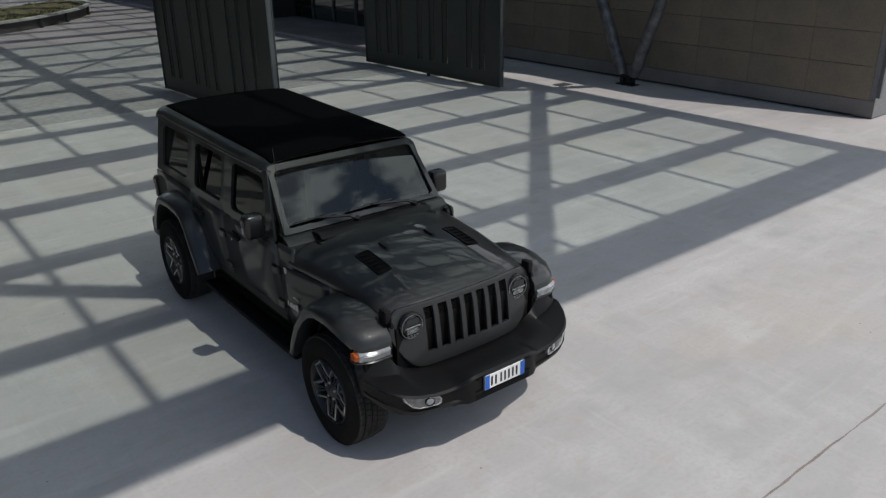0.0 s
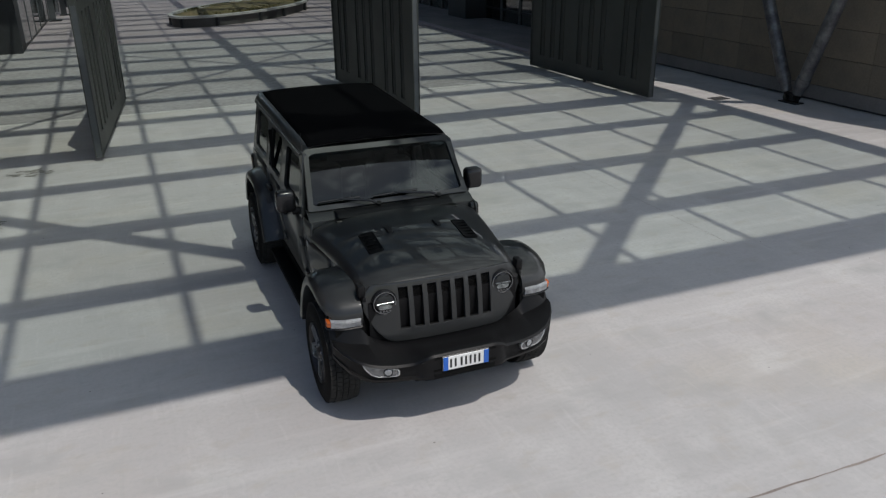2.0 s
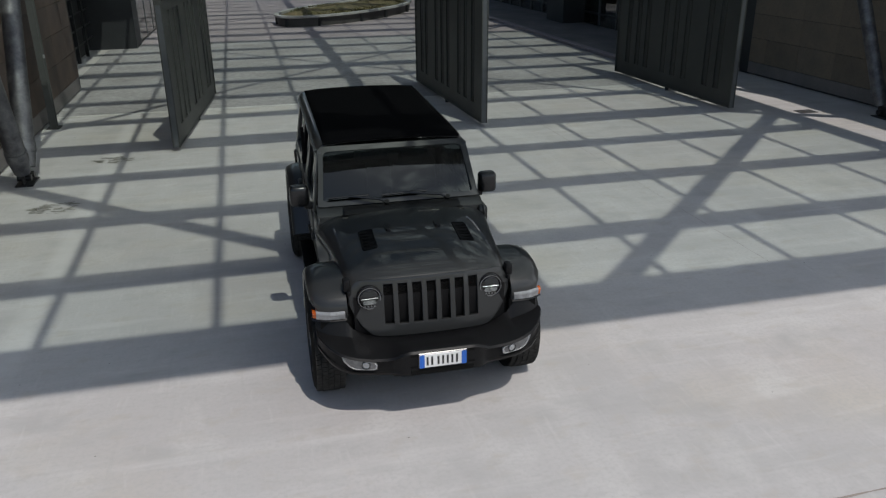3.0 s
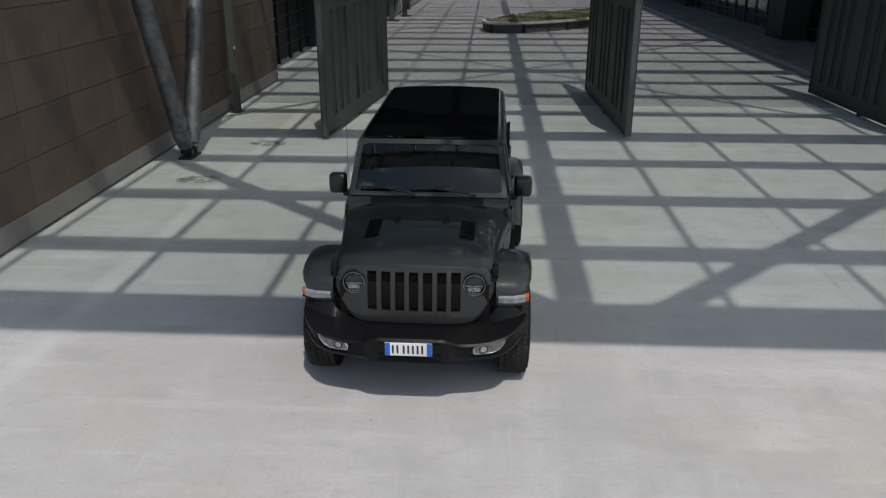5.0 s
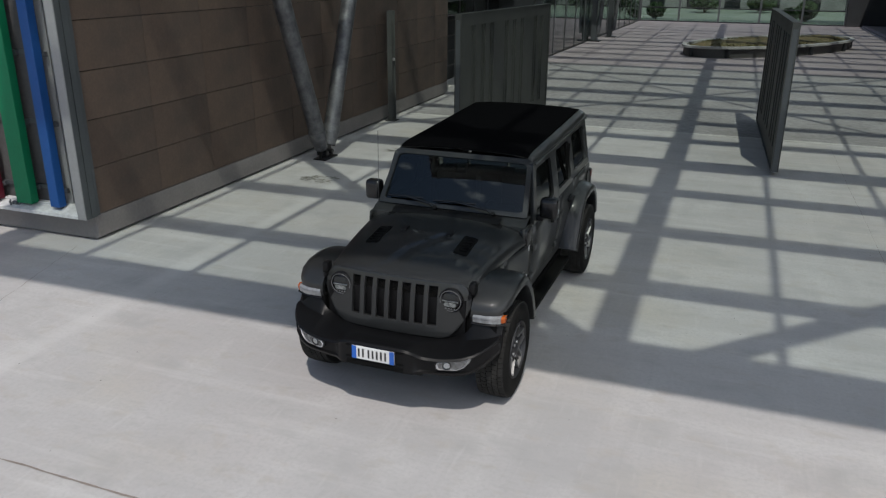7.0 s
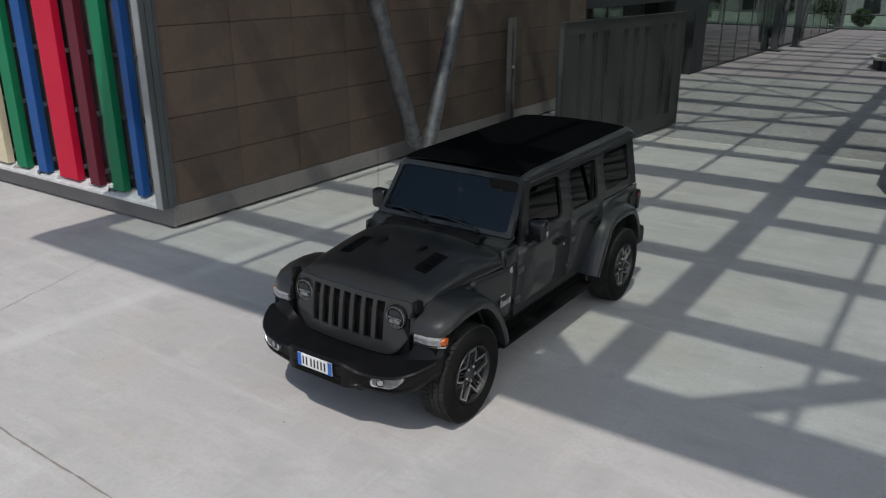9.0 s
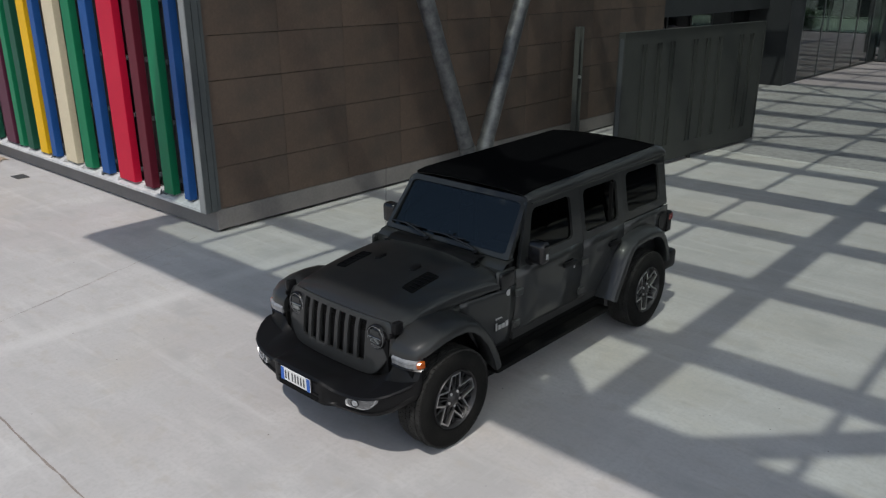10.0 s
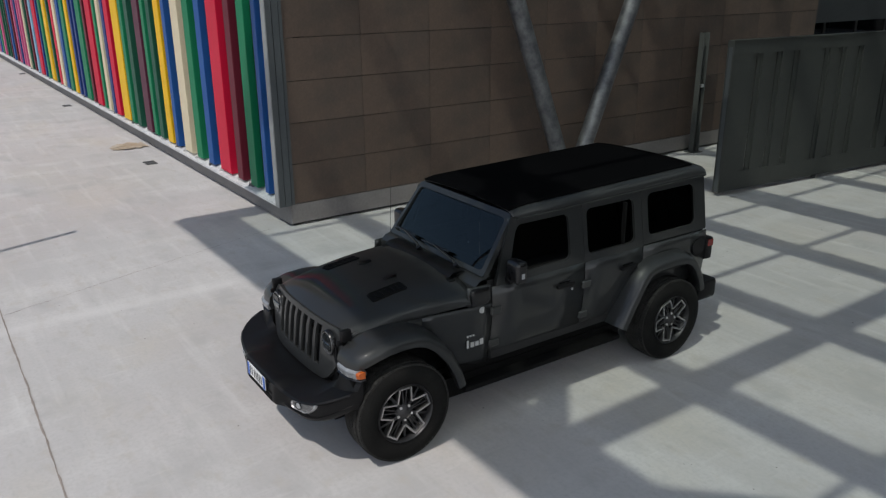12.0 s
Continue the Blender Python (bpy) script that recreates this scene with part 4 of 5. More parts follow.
    # rocker and step
    part("rocker", boxed(min(s * 0.63, s * 0.712), max(s * 0.63, s * 0.712), 0.55, 2.55, 0.44, 0.535, bevel=0.02), GRILLE_BLACK, car, "black rocker panel")
    bm = bmesh.new()
    box(bm, min(s * 0.72, s * 0.865), max(s * 0.72, s * 0.845), 0.62, 2.40, 0.345, 0.395, bevel=0.018)
    part("side_step", bm, GRILLE_BLACK, car, "black side step")
    part("chassis_rail", boxed(min(s * 0.55, s * 0.72), max(s * 0.55, s * 0.72), 0.50, 2.50, 0.27, 0.45), GRILLE_BLACK, car, "black chassis rail", smooth=0)

    # flares: a lip swept along the arch
    def flare(path, wid, lip=0.055):
        pts = [Vector((0, *p)) for p in path]
        rings = []
        for i, p in enumerate(pts):
            t = (pts[min(i + 1, len(pts) - 1)] - pts[max(i - 1, 0)]).normalized()
            nrm = Vector((0, -t.z, t.y))
            if nrm.dot(p - Vector((0, 0.05 if p.y < 1.5 else 2.95, 0.45))) < 0:
                nrm = -nrm
            x0, x1 = wid(p.y)
            sec = [(x0, 0.006), (x0 + 0.55 * (x1 - x0), 0.002), (x1 - 0.06, -0.014), (x1 - 0.016, -0.034), (x1, -0.062), (x1 - 0.006, -0.05 - lip), (x1 - 0.035, -0.055 - lip), (x0, -0.04)]
            rings.append([(s * a, p.y + nrm.y * b, p.z + nrm.z * b) for a, b in sec])
        return loft(bmesh.new(), rings)

    fpath = [(-0.395, 0.79), (-0.418, 0.85), (-0.41, 0.915), (-0.37, 0.962), (-0.28, 1.012), (-0.15, 1.045), (0.0, 1.056), (0.14, 1.046), (0.26, 1.0), (0.36, 0.92), (0.47, 0.79), (0.56, 0.62), (0.60, 0.50)]

    def f_wid(y):
        k = min(1, max(0, (-0.12 - y) / 0.2))
        return (1 - k) * (hood_w(max(-0.41, min(y, 0.76))) - 0.01) + k * 0.652, 0.94 - 0.055 * max(0, (-0.2 - y) / 0.22) ** 2

    part("front_flare", flare(fpath, f_wid), PAINT, car, "painted wheel arch flare", smooth=40)
    rpath = [(2.29, 0.51), (2.33, 0.59), (2.43, 0.76), (2.525, 0.92), (2.61, 1.015), (2.73, 1.065), (2.95, 1.078), (3.15, 1.068), (3.28, 1.02), (3.38, 0.92), (3.46, 0.78), (3.50, 0.65)]
    part("rear_flare", flare(rpath, lambda y: (0.72, 0.935)), PAINT, car, "painted wheel arch flare", smooth=50)
    # black wheel housings
    for name, y0, y1, zt in (("front_liner", -0.33, 0.55, 1.0), ("rear_liner", 2.42, 3.50, 0.985)):
        bm = bmesh.new()
        box(bm, min(s * 0.36, s * 0.60), max(s * 0.36, s * 0.60), y0, y1, 0.42, zt)
        ya, yb = (-0.26, 0.2) if y0 < 0 else (2.72, 3.24)
        box(bm, min(s * 0.60, s * 0.86), max(s * 0.60, s * 0.86), ya, yb, 0.92, 0.965)
        if y0 < 0:
            box(bm, min(s * 0.64, s * 0.86), max(s * 0.64, s * 0.86), -0.405, -0.30, 0.56, 0.815)
            box(bm, min(s * 0.52, s * 0.645), max(s * 0.52, s * 0.645), -0.352, -0.33, 0.62, 1.0)
        part(name, bm, GRILLE_BLACK, car, smooth=0)
    # lamp on the flare's nose: a clear block wrapped in a dark surround, amber at the outer end
    def nose(x0, x1, za, zb, out):
        secs = []
        for i in range(7):
            x = x0 + (x1 - x0) * i / 6
            c = 0.055 * max(0, (x - 0.76) / 0.15) ** 2
            secs.append([(s * x, y + c, z) for y, z in ((-0.385, za), (-0.422 - out, za + 0.004), (-0.430 - out, zb - 0.014), (-0.412 - out, zb), (-0.385, zb))])
        return loft(bmesh.new(), secs)
    lp = part("daytime_lamp", nose(0.672, 0.888, 0.802, 0.868, 0.006), LENS, car, "clear daytime running lamp")
    part("lamp_surround", nose(0.660, 0.918, 0.790, 0.806, 0.003), GLOSS_BLACK, lp)
    part("light_guide", nose(0.684, 0.862, 0.848, 0.860, 0.0085), LAMP_RING, lp)
    part("indicator", nose(0.890, 0.914, 0.808, 0.862, 0.007), AMBER, lp, "amber indicator lens")
    # mirrors
    mr = bmesh.new()
    box(mr, min(s * 0.80, s * 0.968), max(s * 0.80, s * 0.968), 1.03, 1.152, 1.226, 1.422, bevel=0.04, segs=4)
    mi = part("mirror", mr, GLOSS_BLACK, car, "black door mirror")
    part("mirror_arm", boxed(min(s * 0.74, s * 0.84), max(s * 0.74, s * 0.84), 1.06, 1.14, 1.195, 1.25, bevel=0.015), PLASTIC, mi)
    part("mirror_glass", boxed(min(s * 0.835, s * 0.935), max(s * 0.835, s * 0.935), 1.146, 1.154, 1.262, 1.388, bevel=0.003, segs=1), CHROME, mi)
    part("repeater", boxed(min(s * 0.955, s * 0.972), max(s * 0.955, s * 0.972), 1.075, 1.105, 1.28, 1.325), LENS, mi, smooth=0)
    # hood catches
    bm = boxed(min(s * 0.615, s * 0.67), max(s * 0.615, s * 0.67), -0.385, -0.295, 1.0, 1.098, bevel=0.018)
    box(bm, min(s * 0.62, s * 0.645), max(s * 0.62, s * 0.645), -0.41, -0.36, 0.975, 1.015, bevel=0.008)
    part("hood_catch", bm, PLASTIC, car, "black hood catch")
    # tail lamp
    bm = boxed(min(s * 0.70, s * 0.80), max(s * 0.70, s * 0.80), 3.58, 3.69, 0.87, 1.10, bevel=0.02)
    tl = part("tail_lamp", bm, PLASTIC, car, "black tail lamp housing")
    part("red_lens", boxed(min(s * 0.72, s * 0.803), max(s * 0.72, s * 0.803), 3.60, 3.696, 1.0, 1.08, bevel=0.01, segs=1), RED_LENS, tl)
part("fuel_cap", tube(bmesh.new(), (0.76, 3.47, 1.03), (0.797, 3.47, 1.03), 0.085, 28), PLASTIC, car, "round black fuel cap")

# hood


def hood_z(u, y):
    v = max(0.0, (y + 0.41) / 1.17)
    z = 1.082 + 0.158 * (1 - (1 - v) ** 2.1) - (0.012 + 0.03 * v) * u * u - (0.034 + 0.034 * v) * abs(u) ** 6
    z += 0.012 * min(1, v * 2.5) * (1 / (1 + math.exp((abs(u) - 0.66) * 17)))
    z -= 0.03 * max(0, (-0.28 - y) / 0.13) ** 2
    return z



bm = bmesh.new()
rows = []
for j in range(25):
    y0 = -0.41 + 1.17 * j / 24
    r = []
    for i in range(41):
        u = -1 + 2 * i / 40
        y = y0 + 0.05 * u * u * (1 - j / 24)
        r.append((u * hood_w(y0), y, hood_z(u, y0)))
    w = hood_w(y0)
    e = hood_z(1, y0)
    low = 1.030 + 0.047 * (y0 + 0.3)
    side = [(w + 0.012, r[0][1], e - 0.016), (w + 0.022, r[0][1], 0.5 * (e - 0.016 + low)), (w + 0.028, r[0][1], low)]
    r = [(-a, b, c) for a, b, c in side[::-1]] + r + side
    rows.append(r)
loft(bm, rows, closed=False, caps=False)
hood = shut(part("hood", bm, PAINT, car, smooth=60), 0.012)
for s in (1, -1):
    def on_hood(x, y, up):
        return hood_z(x / hood_w(y), y) + up
    for name, xc, yc, w, l, up in (("hood_vent", 0.40, 0.165, 0.062, 0.16, 0.015), ("hood_nozzle", 0.21, 0.30, 0.024, 0.06, 0.024)):
        bm = bmesh.new()
        o = rrect(-w, w, -l, l, 0.02)
        rings = [[(s * xc + a * k, yc + b * k, on_hood(s * xc + a * k, yc + b * k, h)) for a, b in o] for k, h in ((1.0, -0.01), (1.0, up * 0.6), (0.92, up))]
        if name == "hood_vent":
            rings.append([(s * xc + a * 0.8, yc + b * 0.9, on_hood(s * xc + a * 0.8, yc + b * 0.9, 0.009)) for a, b in o])
        loft(bm, rings)
        part(name, bm, GRILLE_BLACK if name == "hood_vent" else PLASTIC, hood, "black hood vent" if name == "hood_vent" else "black washer nozzle")
        if name == "hood_vent":
            lv = bmesh.new()
            for k in range(5):
                y = yc - 0.10 + 0.05 * k
                box(lv, s * xc - 0.045, s * xc + 0.045, y - 0.006, y + 0.006, on_hood(s * xc, y, -0.004), on_hood(s * xc, y, 0.012))
    part("louvres", lv, GRILLE_BLACK, hood, smooth=0)
    part("hood_bumper", boxed(s * 0.52 - 0.03, s * 0.52 + 0.03, 0.66, 0.73, hood_z(0.74, 0.7), hood_z(0.74, 0.7) + 0.02, bevel=0.006, segs=1), PLASTIC, hood)

# cowl
bm = bmesh.new()
loft(bm, [[(x * k, y, z) for x in (-0.752, -0.4, 0, 0.4, 0.752)] for k, y, z in ((1, 0.765, 1.13), (1, 0.775, 1.21), (1.0, 0.82, 1.25), (1.0, 0.93, 1.275))], closed=False, caps=False)
part("cowl", bm, PAINT, car)
bm = bmesh.new()
loft(bm, [[(x, y, z) for x in (-0.52, -0.2, 0.2, 0.52)] for y, z in ((0.68, 1.245), (0.72, 1.272), (0.80, 1.276), (0.845, 1.268))], closed=False, caps=False)
part("cowl_tray", bm, PLASTIC, car, "black wiper tray")

# windscreen frame, glass
WB, WT = Vector((0, 0.865, 1.283)), Vector((0, 1.178, 1.715))


def ws(u, v, off=0.0):
    """A point of the screen's plane: u across in metres at the base, v from 0 at the base to 1 at the top."""
    p = WB.lerp(WT, v)
    nrm = Vector((0, -(WT - WB).z, (WT - WB).y)).normalized()
    k = 1 - 0.075 * v
    bow = 0.05 * (1 - (u / 0.7) ** 2)
    sag = 0.005 * 4 * v * (1 - v)
    return Vector((u * k, p.y - bow * 0.5, p.z)) + nrm * (off + sag)


o = rrect(-0.735, 0.735, -0.02, 1.05, [0.06, 0.06, 0.03, 0.03], 5)
i_ = rrect(-0.69, 0.69, 0.06, 0.955, [0.07, 0.07, 0.05, 0.05], 5)


def ring(outline, off):
    return [ws(a, b, off) for a, b in outline]


bm = loft(bmesh.new(), [ring(o, -0.05), ring(o, 0.0), ring(i_, 0.001), ring(i_, -0.045)], caps=False)
screen_frame = part("windscreen_frame", bm, PAINT, car, smooth=25)
part("header_seal", boxed(-0.645, 0.645, 1.185, 1.28, 1.66, 1.735, bevel=0.01, segs=1), PLASTIC, screen_frame)
bm = bmesh.new()
g0 = [[ws(-0.695 + 1.39 * i / 16, 0.055 + 0.905 * j / 8, -0.028 + 0.015 * j / 8) for i in range(17)] for j in range(9)]
loft(bm, g0, closed=False, caps=False)
part("windscreen", bm, WINDSCREEN, screen_frame, "tinted windscreen mirroring the sky", smooth=60)
part("mirror_mount", boxed(-0.05, 0.05, 1.15, 1.21, 1.55, 1.65, bevel=0.01, segs=1), PLASTIC, screen_frame)
for px, a, b in ((-0.13, -0.65, -0.28), (0.43, -0.17, 0.25)):
    w = new("wiper")
    w.parent = car
    c = (a + b) / 2
    part("arm", pipe(bmesh.new(), [ws(px, -0.03, 0.03), ws(px - 0.06, 0.03, 0.045), ws(c, 0.125, 0.03)], 0.012, 8), GLOSS_BLACK, w)
    part("blade", pipe(bmesh.new(), [ws(a, 0.11, 0.018), ws(c, 0.125, 0.022), ws(b, 0.128, 0.018)], 0.010, 6), GLOSS_BLACK, w)
    part("cap", tube(bmesh.new(), ws(px, -0.05, 0.005), ws(px, -0.02, 0.05), 0.022, 12), PLASTIC, w)
part("antenna", tube(bmesh.new(), (-0.735, 0.86, 1.22), (-0.745, 0.90, 1.95), 0.002, 6), ALLOY_DARK, car, "thin dark antenna")
part("antenna_base", tube(bmesh.new(), (-0.735, 0.86, 1.19), (-0.735, 0.86, 1.25), 0.02, 12, 0.012), PLASTIC, car)

# roof
sec = [(0.698, 1.695), (0.693, 1.735), (0.676, 1.768), (0.635, 1.790), (0.45, 1.806), (0.2, 1.814), (0, 1.816)]
sec = [(-a, b) for a, b in sec] + [(a, b) for a, b in sec[::-1][1:]]


def roof_drop(y):
    """The roof climbs to the rear and rounds off at both ends."""
    return 0.025 * (y - 2.3) - 0.016 * max(0, (1.36 - y) / 0.16) ** 2 - 0.05 * max(0, (y - 3.40) / 0.22) ** 3


bm = bmesh.new()
loft(bm, [[(x * (1 - 0.03 * max(0, (1.45 - y) / 0.25)), y, z + (roof_drop(y) if z > 1.72 else 0.014 * (y - 2.3))) for x, z in sec] for y in (1.20, 1.24, 1.29, 1.38, 1.7, 2.1, 2.5, 2.9, 3.2, 3.42, 3.52, 3.57, 3.60)], closed=False, caps=False)
roof = shut(part("roof", bm, PAINT, car, smooth=50), 0.012)
bm = bmesh.new()


def roof_z(x, y):
    for (a, za), (b, zb) in zip(sec, sec[1:]):
        if a <= x <= b:
            return za + (zb - za) * (x - a) / (b - a) + roof_drop(y)
    return 1.7


rows = []
for j in range(21):
    y = 1.195 + (3.45 - 1.195) * j / 20
    rows.append([(0.635 * (-1 + 2 * i / 20), y, roof_z(0.635 * (-1 + 2 * i / 20), y) + 0.010) for i in range(21)])
loft(bm, rows, closed=False, caps=False)
shut(part("roof_panel", bm, FABRIC, roof, "matt black folding fabric roof", smooth=60), 0.016)
for s in (1, -1):
    part("gutter", loft(bmesh.new(), [[(s * x, y, z + 0.014 * (y - 2.3)) for x, z in ((0.69, 1.692), (0.712, 1.695), (0.712, 1.706), (0.69, 1.71))] for y in (1.22, 1.8, 2.4, 3.0, 3.56)]), PAINT, roof)

# grille
SLOT = [(-0.333 + 0.111 * k - 0.0365, -0.333 + 0.111 * k + 0.0365) for k in range(7)]


def g_top(x):
    return 1.082 - 0.012 * (x / 0.6) ** 2 - 0.11 * max(0, (abs(x) - 0.54) / 0.095) ** 2.4


def g_bot(x):
    a = abs(x)
    return 0.628 + 0.272 * max(0, (a - 0.38) / 0.255) ** 2.4


def g_y(x, z):
    return -0.412 + 0.07 * (abs(x) / 0.635) ** 2.4 + 0.022 * max(0, (z - 0.92) / 0.16) ** 2 + 0.003 * max(0, (0.68 - z) / 0.05) ** 2 - 0.05 * max(0, 1.04 - z) / 0.4


xs = sorted({round(-0.635 + 0.02 * i, 4) for i in range(64)} | {0.635} | {round(v, 4) for p in SLOT for v in p})
xs = [x for x in xs if not any(a + 1e-4 < x < b - 1e-4 for a, b in SLOT)]
bm = bmesh.new()
vs = {}


def gv(x, z):
    k = (round(x, 4), round(z, 4))
    if k not in vs:
        vs[k] = bm.verts.new((x, g_y(x, z), z))
    return vs[k]


def g_levels(x):
    t, b = g_top(x), g_bot(x)
    return [b, b + (0.725 - b) * 0.5, 0.725, 0.80, 0.89, 0.98, 1.04, t - (t - 1.04) * 0.4, t] if t > 1.055 and b < 0.72 else [b + (t - b) * q / 8 for q in range(9)]


for xa, xb in zip(xs, xs[1:]):
    la, lb = g_levels(xa), g_levels(xb)
    in_slot = any(abs(xa - a) < 1e-3 and abs(xb - b) < 1e-3 for a, b in SLOT)
    for q in range(8):
        if in_slot and 2 <= q <= 5:
            continue
        bm.faces.new((gv(xa, la[q]), gv(xb, lb[q]), gv(xb, lb[q + 1]), gv(xa, la[q + 1])))
gr = part("grille", bm, PAINT, car, "painted grille with seven upright slots", smooth=50)
sol = gr.modifiers.new("thick", "SOLIDIFY")
sol.thickness, sol.offset = 0.03, 0
bev = gr.modifiers.new("round", "BEVEL")
bev.width, bev.segments, bev.limit_method = 0.006, 2, "ANGLE"
# a black tube along the outline stands in for the grille's shadow gap
rim_x = [0.634 * (1 - k / 30) for k in range(61)]
edge = [(0.640, g_y(0.635, 0.95) + 0.002, 0.95)] + [(x, g_y(x, g_bot(x)) - 0.002, g_bot(x) - 0.012) for x in rim_x] + [(-0.640, g_y(0.635, 0.95) + 0.002, 0.95)]
part("grille_gap_shade", pipe(bmesh.new(), edge, 0.007, 6), GRILLE_BLACK, gr, "black line painted in as the shadow gap round the grille")
for a, b in SLOT:
    m = bmesh.new()
    c = (a + b) / 2
    y = g_y(c, 0.98) + 0.026
    box(m, a - 0.005, b + 0.005, y + 0.012, y + 0.02, 0.705, 1.06)
    part("slot_mesh", m, GRILLE_BLACK, gr, "black grille mesh", smooth=0)
    m = bmesh.new()
    for k in range(13):
        z = 0.735 + k * 0.0235
        for q in (-1, 1):
            tube(m, (c - q * 0.033, y - 0.008, z - 0.012), (c + q * 0.033, y - 0.008, z + 0.022), 0.003, 4)
    part("lattice", m, GRILLE_BLACK, gr, smooth=0)
for s in (1, -1):
    c = Vector((s * 0.480, g_y(0.480, 0.945) - 0.014, 0.945))
    hl = bmesh.new()
    lathe(hl, [(0.0, 0.100), (-0.010, 0.098), (-0.016, 0.094), (-0.012, 0.089), (0.02, 0.089), (0.02, 0.100)], 36, at=lambda d, p, q: (c.x + p, c.y + d, c.z + q))
    h = part("headlamp", hl, GLOSS_BLACK, car, "round headlamp in a black ring", smooth=50)
    b = bmesh.new()
    lathe(b, [(0.03, 0.09), (-0.002, 0.088), (-0.016, 0.06), (-0.02, 0.03), (-0.021, 0.001), (0.03, 0.001)], 32, at=lambda d, p, q: (c.x + p, c.y + d, c.z + q))
    part("lens", b, GLOSS_BLACK, h, smooth=60)
    b = bmesh.new()
    lathe(b, [(-0.012, 0.088), (-0.017, 0.087), (-0.017, 0.083), (-0.012, 0.082)], 32, at=lambda d, p, q: (c.x + p, c.y + d, c.z + q))
    part("halo", b, LAMP_RING, h, "pale light ring", smooth=60)
    part("projector", boxed(c.x - 0.066, c.x + 0.066, c.y - 0.027, c.y - 0.012, c.z - 0.006, c.z + 0.006, bevel=0.002, segs=1), LAMP_BRIGHT, h, "bright light bar")
    for zc, hh, m in ((0.04, 0.022, LAMP_DARK), (-0.03, 0.018, LAMP_BRIGHT)):
        part("projector", loft(bmesh.new(), [[(c.x + a, c.y - d, c.z + zc + b) for a, b in rrect(-0.052, 0.052, -hh, hh, 0.018)] for d in (0.0, 0.022)]), m, h)
    for k in range(4):
        part("light_chip", boxed(c.x - 0.042 + 0.024 * k, c.x - 0.03 + 0.024 * k, c.y - 0.024, c.y - 0.01, c.z - 0.068, c.z - 0.060), LAMP_RING, h, smooth=0)

# front bumper


def along(a, table):
    """Smooth reading of a table of (place, values)."""
    for (a0, *p), (a1, *q) in zip(table, table[1:]):
        if a <= a1:
            k = max(0.0, (a - a0) / (a1 - a0))
            return [u + (v - u) * k for u, v in zip(p, q)]
    return list(table[-1][1:])


# |x|: ridge y, ridge z, underside z, shelf y, shelf z, back y, back z
BUMPER = [(0.0, -0.808, 0.652, 0.450, -0.60, 0.636, -0.41, 0.605), (0.25, -0.806, 0.650, 0.448, -0.60, 0.636, -0.41, 0.605),
          (0.30, -0.798, 0.636, 0.446, -0.60, 0.634, -0.41, 0.608), (0.36, -0.768, 0.600, 0.445, -0.58, 0.630, -0.41, 0.612),
          (0.41, -0.756, 0.592, 0.442, -0.56, 0.628, -0.41, 0.618), (0.52, -0.738, 0.590, 0.444, -0.52, 0.636, -0.41, 0.640),
          (0.62, -0.716, 0.600, 0.446, -0.47, 0.655, -0.41, 0.700), (0.68, -0.698, 0.612, 0.454, -0.452, 0.664, -0.412, 0.790),
          (0.75, -0.664, 0.632, 0.474, -0.448, 0.678, -0.41, 0.792), (0.81, -0.610, 0.656, 0.505, -0.436, 0.692, -0.395, 0.792),
          (0.86, -0.535, 0.684, 0.545, -0.415, 0.706, -0.37, 0.790), (0.895, -0.455, 0.705, 0.575, -0.385, 0.714, -0.34, 0.786)]


def bumper_sec(x):
    """Outline across the bumper at x: back, shelf, ridge, face, underside."""
    a = abs(x)
    f, top, bot, m, zm, b, zb = along(a, BUMPER)
    k = min(1, max(0, (a - 0.30) / 0.08))                 # the wings' face is set back under the ridge
    return [(b, zb), (m, zm), (f + 0.05, top + 0.012), (f + 0.014, top + 0.004), (f, top - 0.012),
            (f + 0.003 + 0.014 * k, top - 0.022), (f + 0.004 + 0.030 * k, top - 0.03), (f + 0.006 + 0.026 * k, bot + 0.040), (f + 0.004 + 0.008 * k, bot + 0.030), (f + 0.006 + 0.016 * k, bot + 0.008), (f + 0.03 + 0.03 * k, bot - 0.006), (b, bot + 0.03)]


bx = [0, 0.12, 0.22, 0.25, 0.275, 0.30, 0.33, 0.36, 0.385, 0.41, 0.46, 0.52, 0.57, 0.62, 0.65, 0.68, 0.715, 0.75, 0.78, 0.81, 0.835, 0.86, 0.88, 0.895]
bx = [-v for v in bx[:0:-1]] + bx
bumper = part("front_bumper", loft(bmesh.new(), [[(x, y, z) for y, z in bumper_sec(x)] for x in bx]), PLASTIC, car, "black plastic front bumper", smooth=28)
part("lower_grille", boxed(-0.245, 0.245, -0.806, -0.76, 0.458, 0.505, bevel=0.006, segs=1), GRILLE_BLACK, bumper)
for z in (0.528, 0.622):
    part("slot", boxed(-0.245, 0.245, -0.8075, -0.79, z - 0.005, z + 0.005), GRILLE_BLACK, bumper, smooth=0)
part("skid", boxed(-0.36, 0.36, -0.70, -0.40, 0.40, 0.46, bevel=0.015), PLASTIC, bumper)
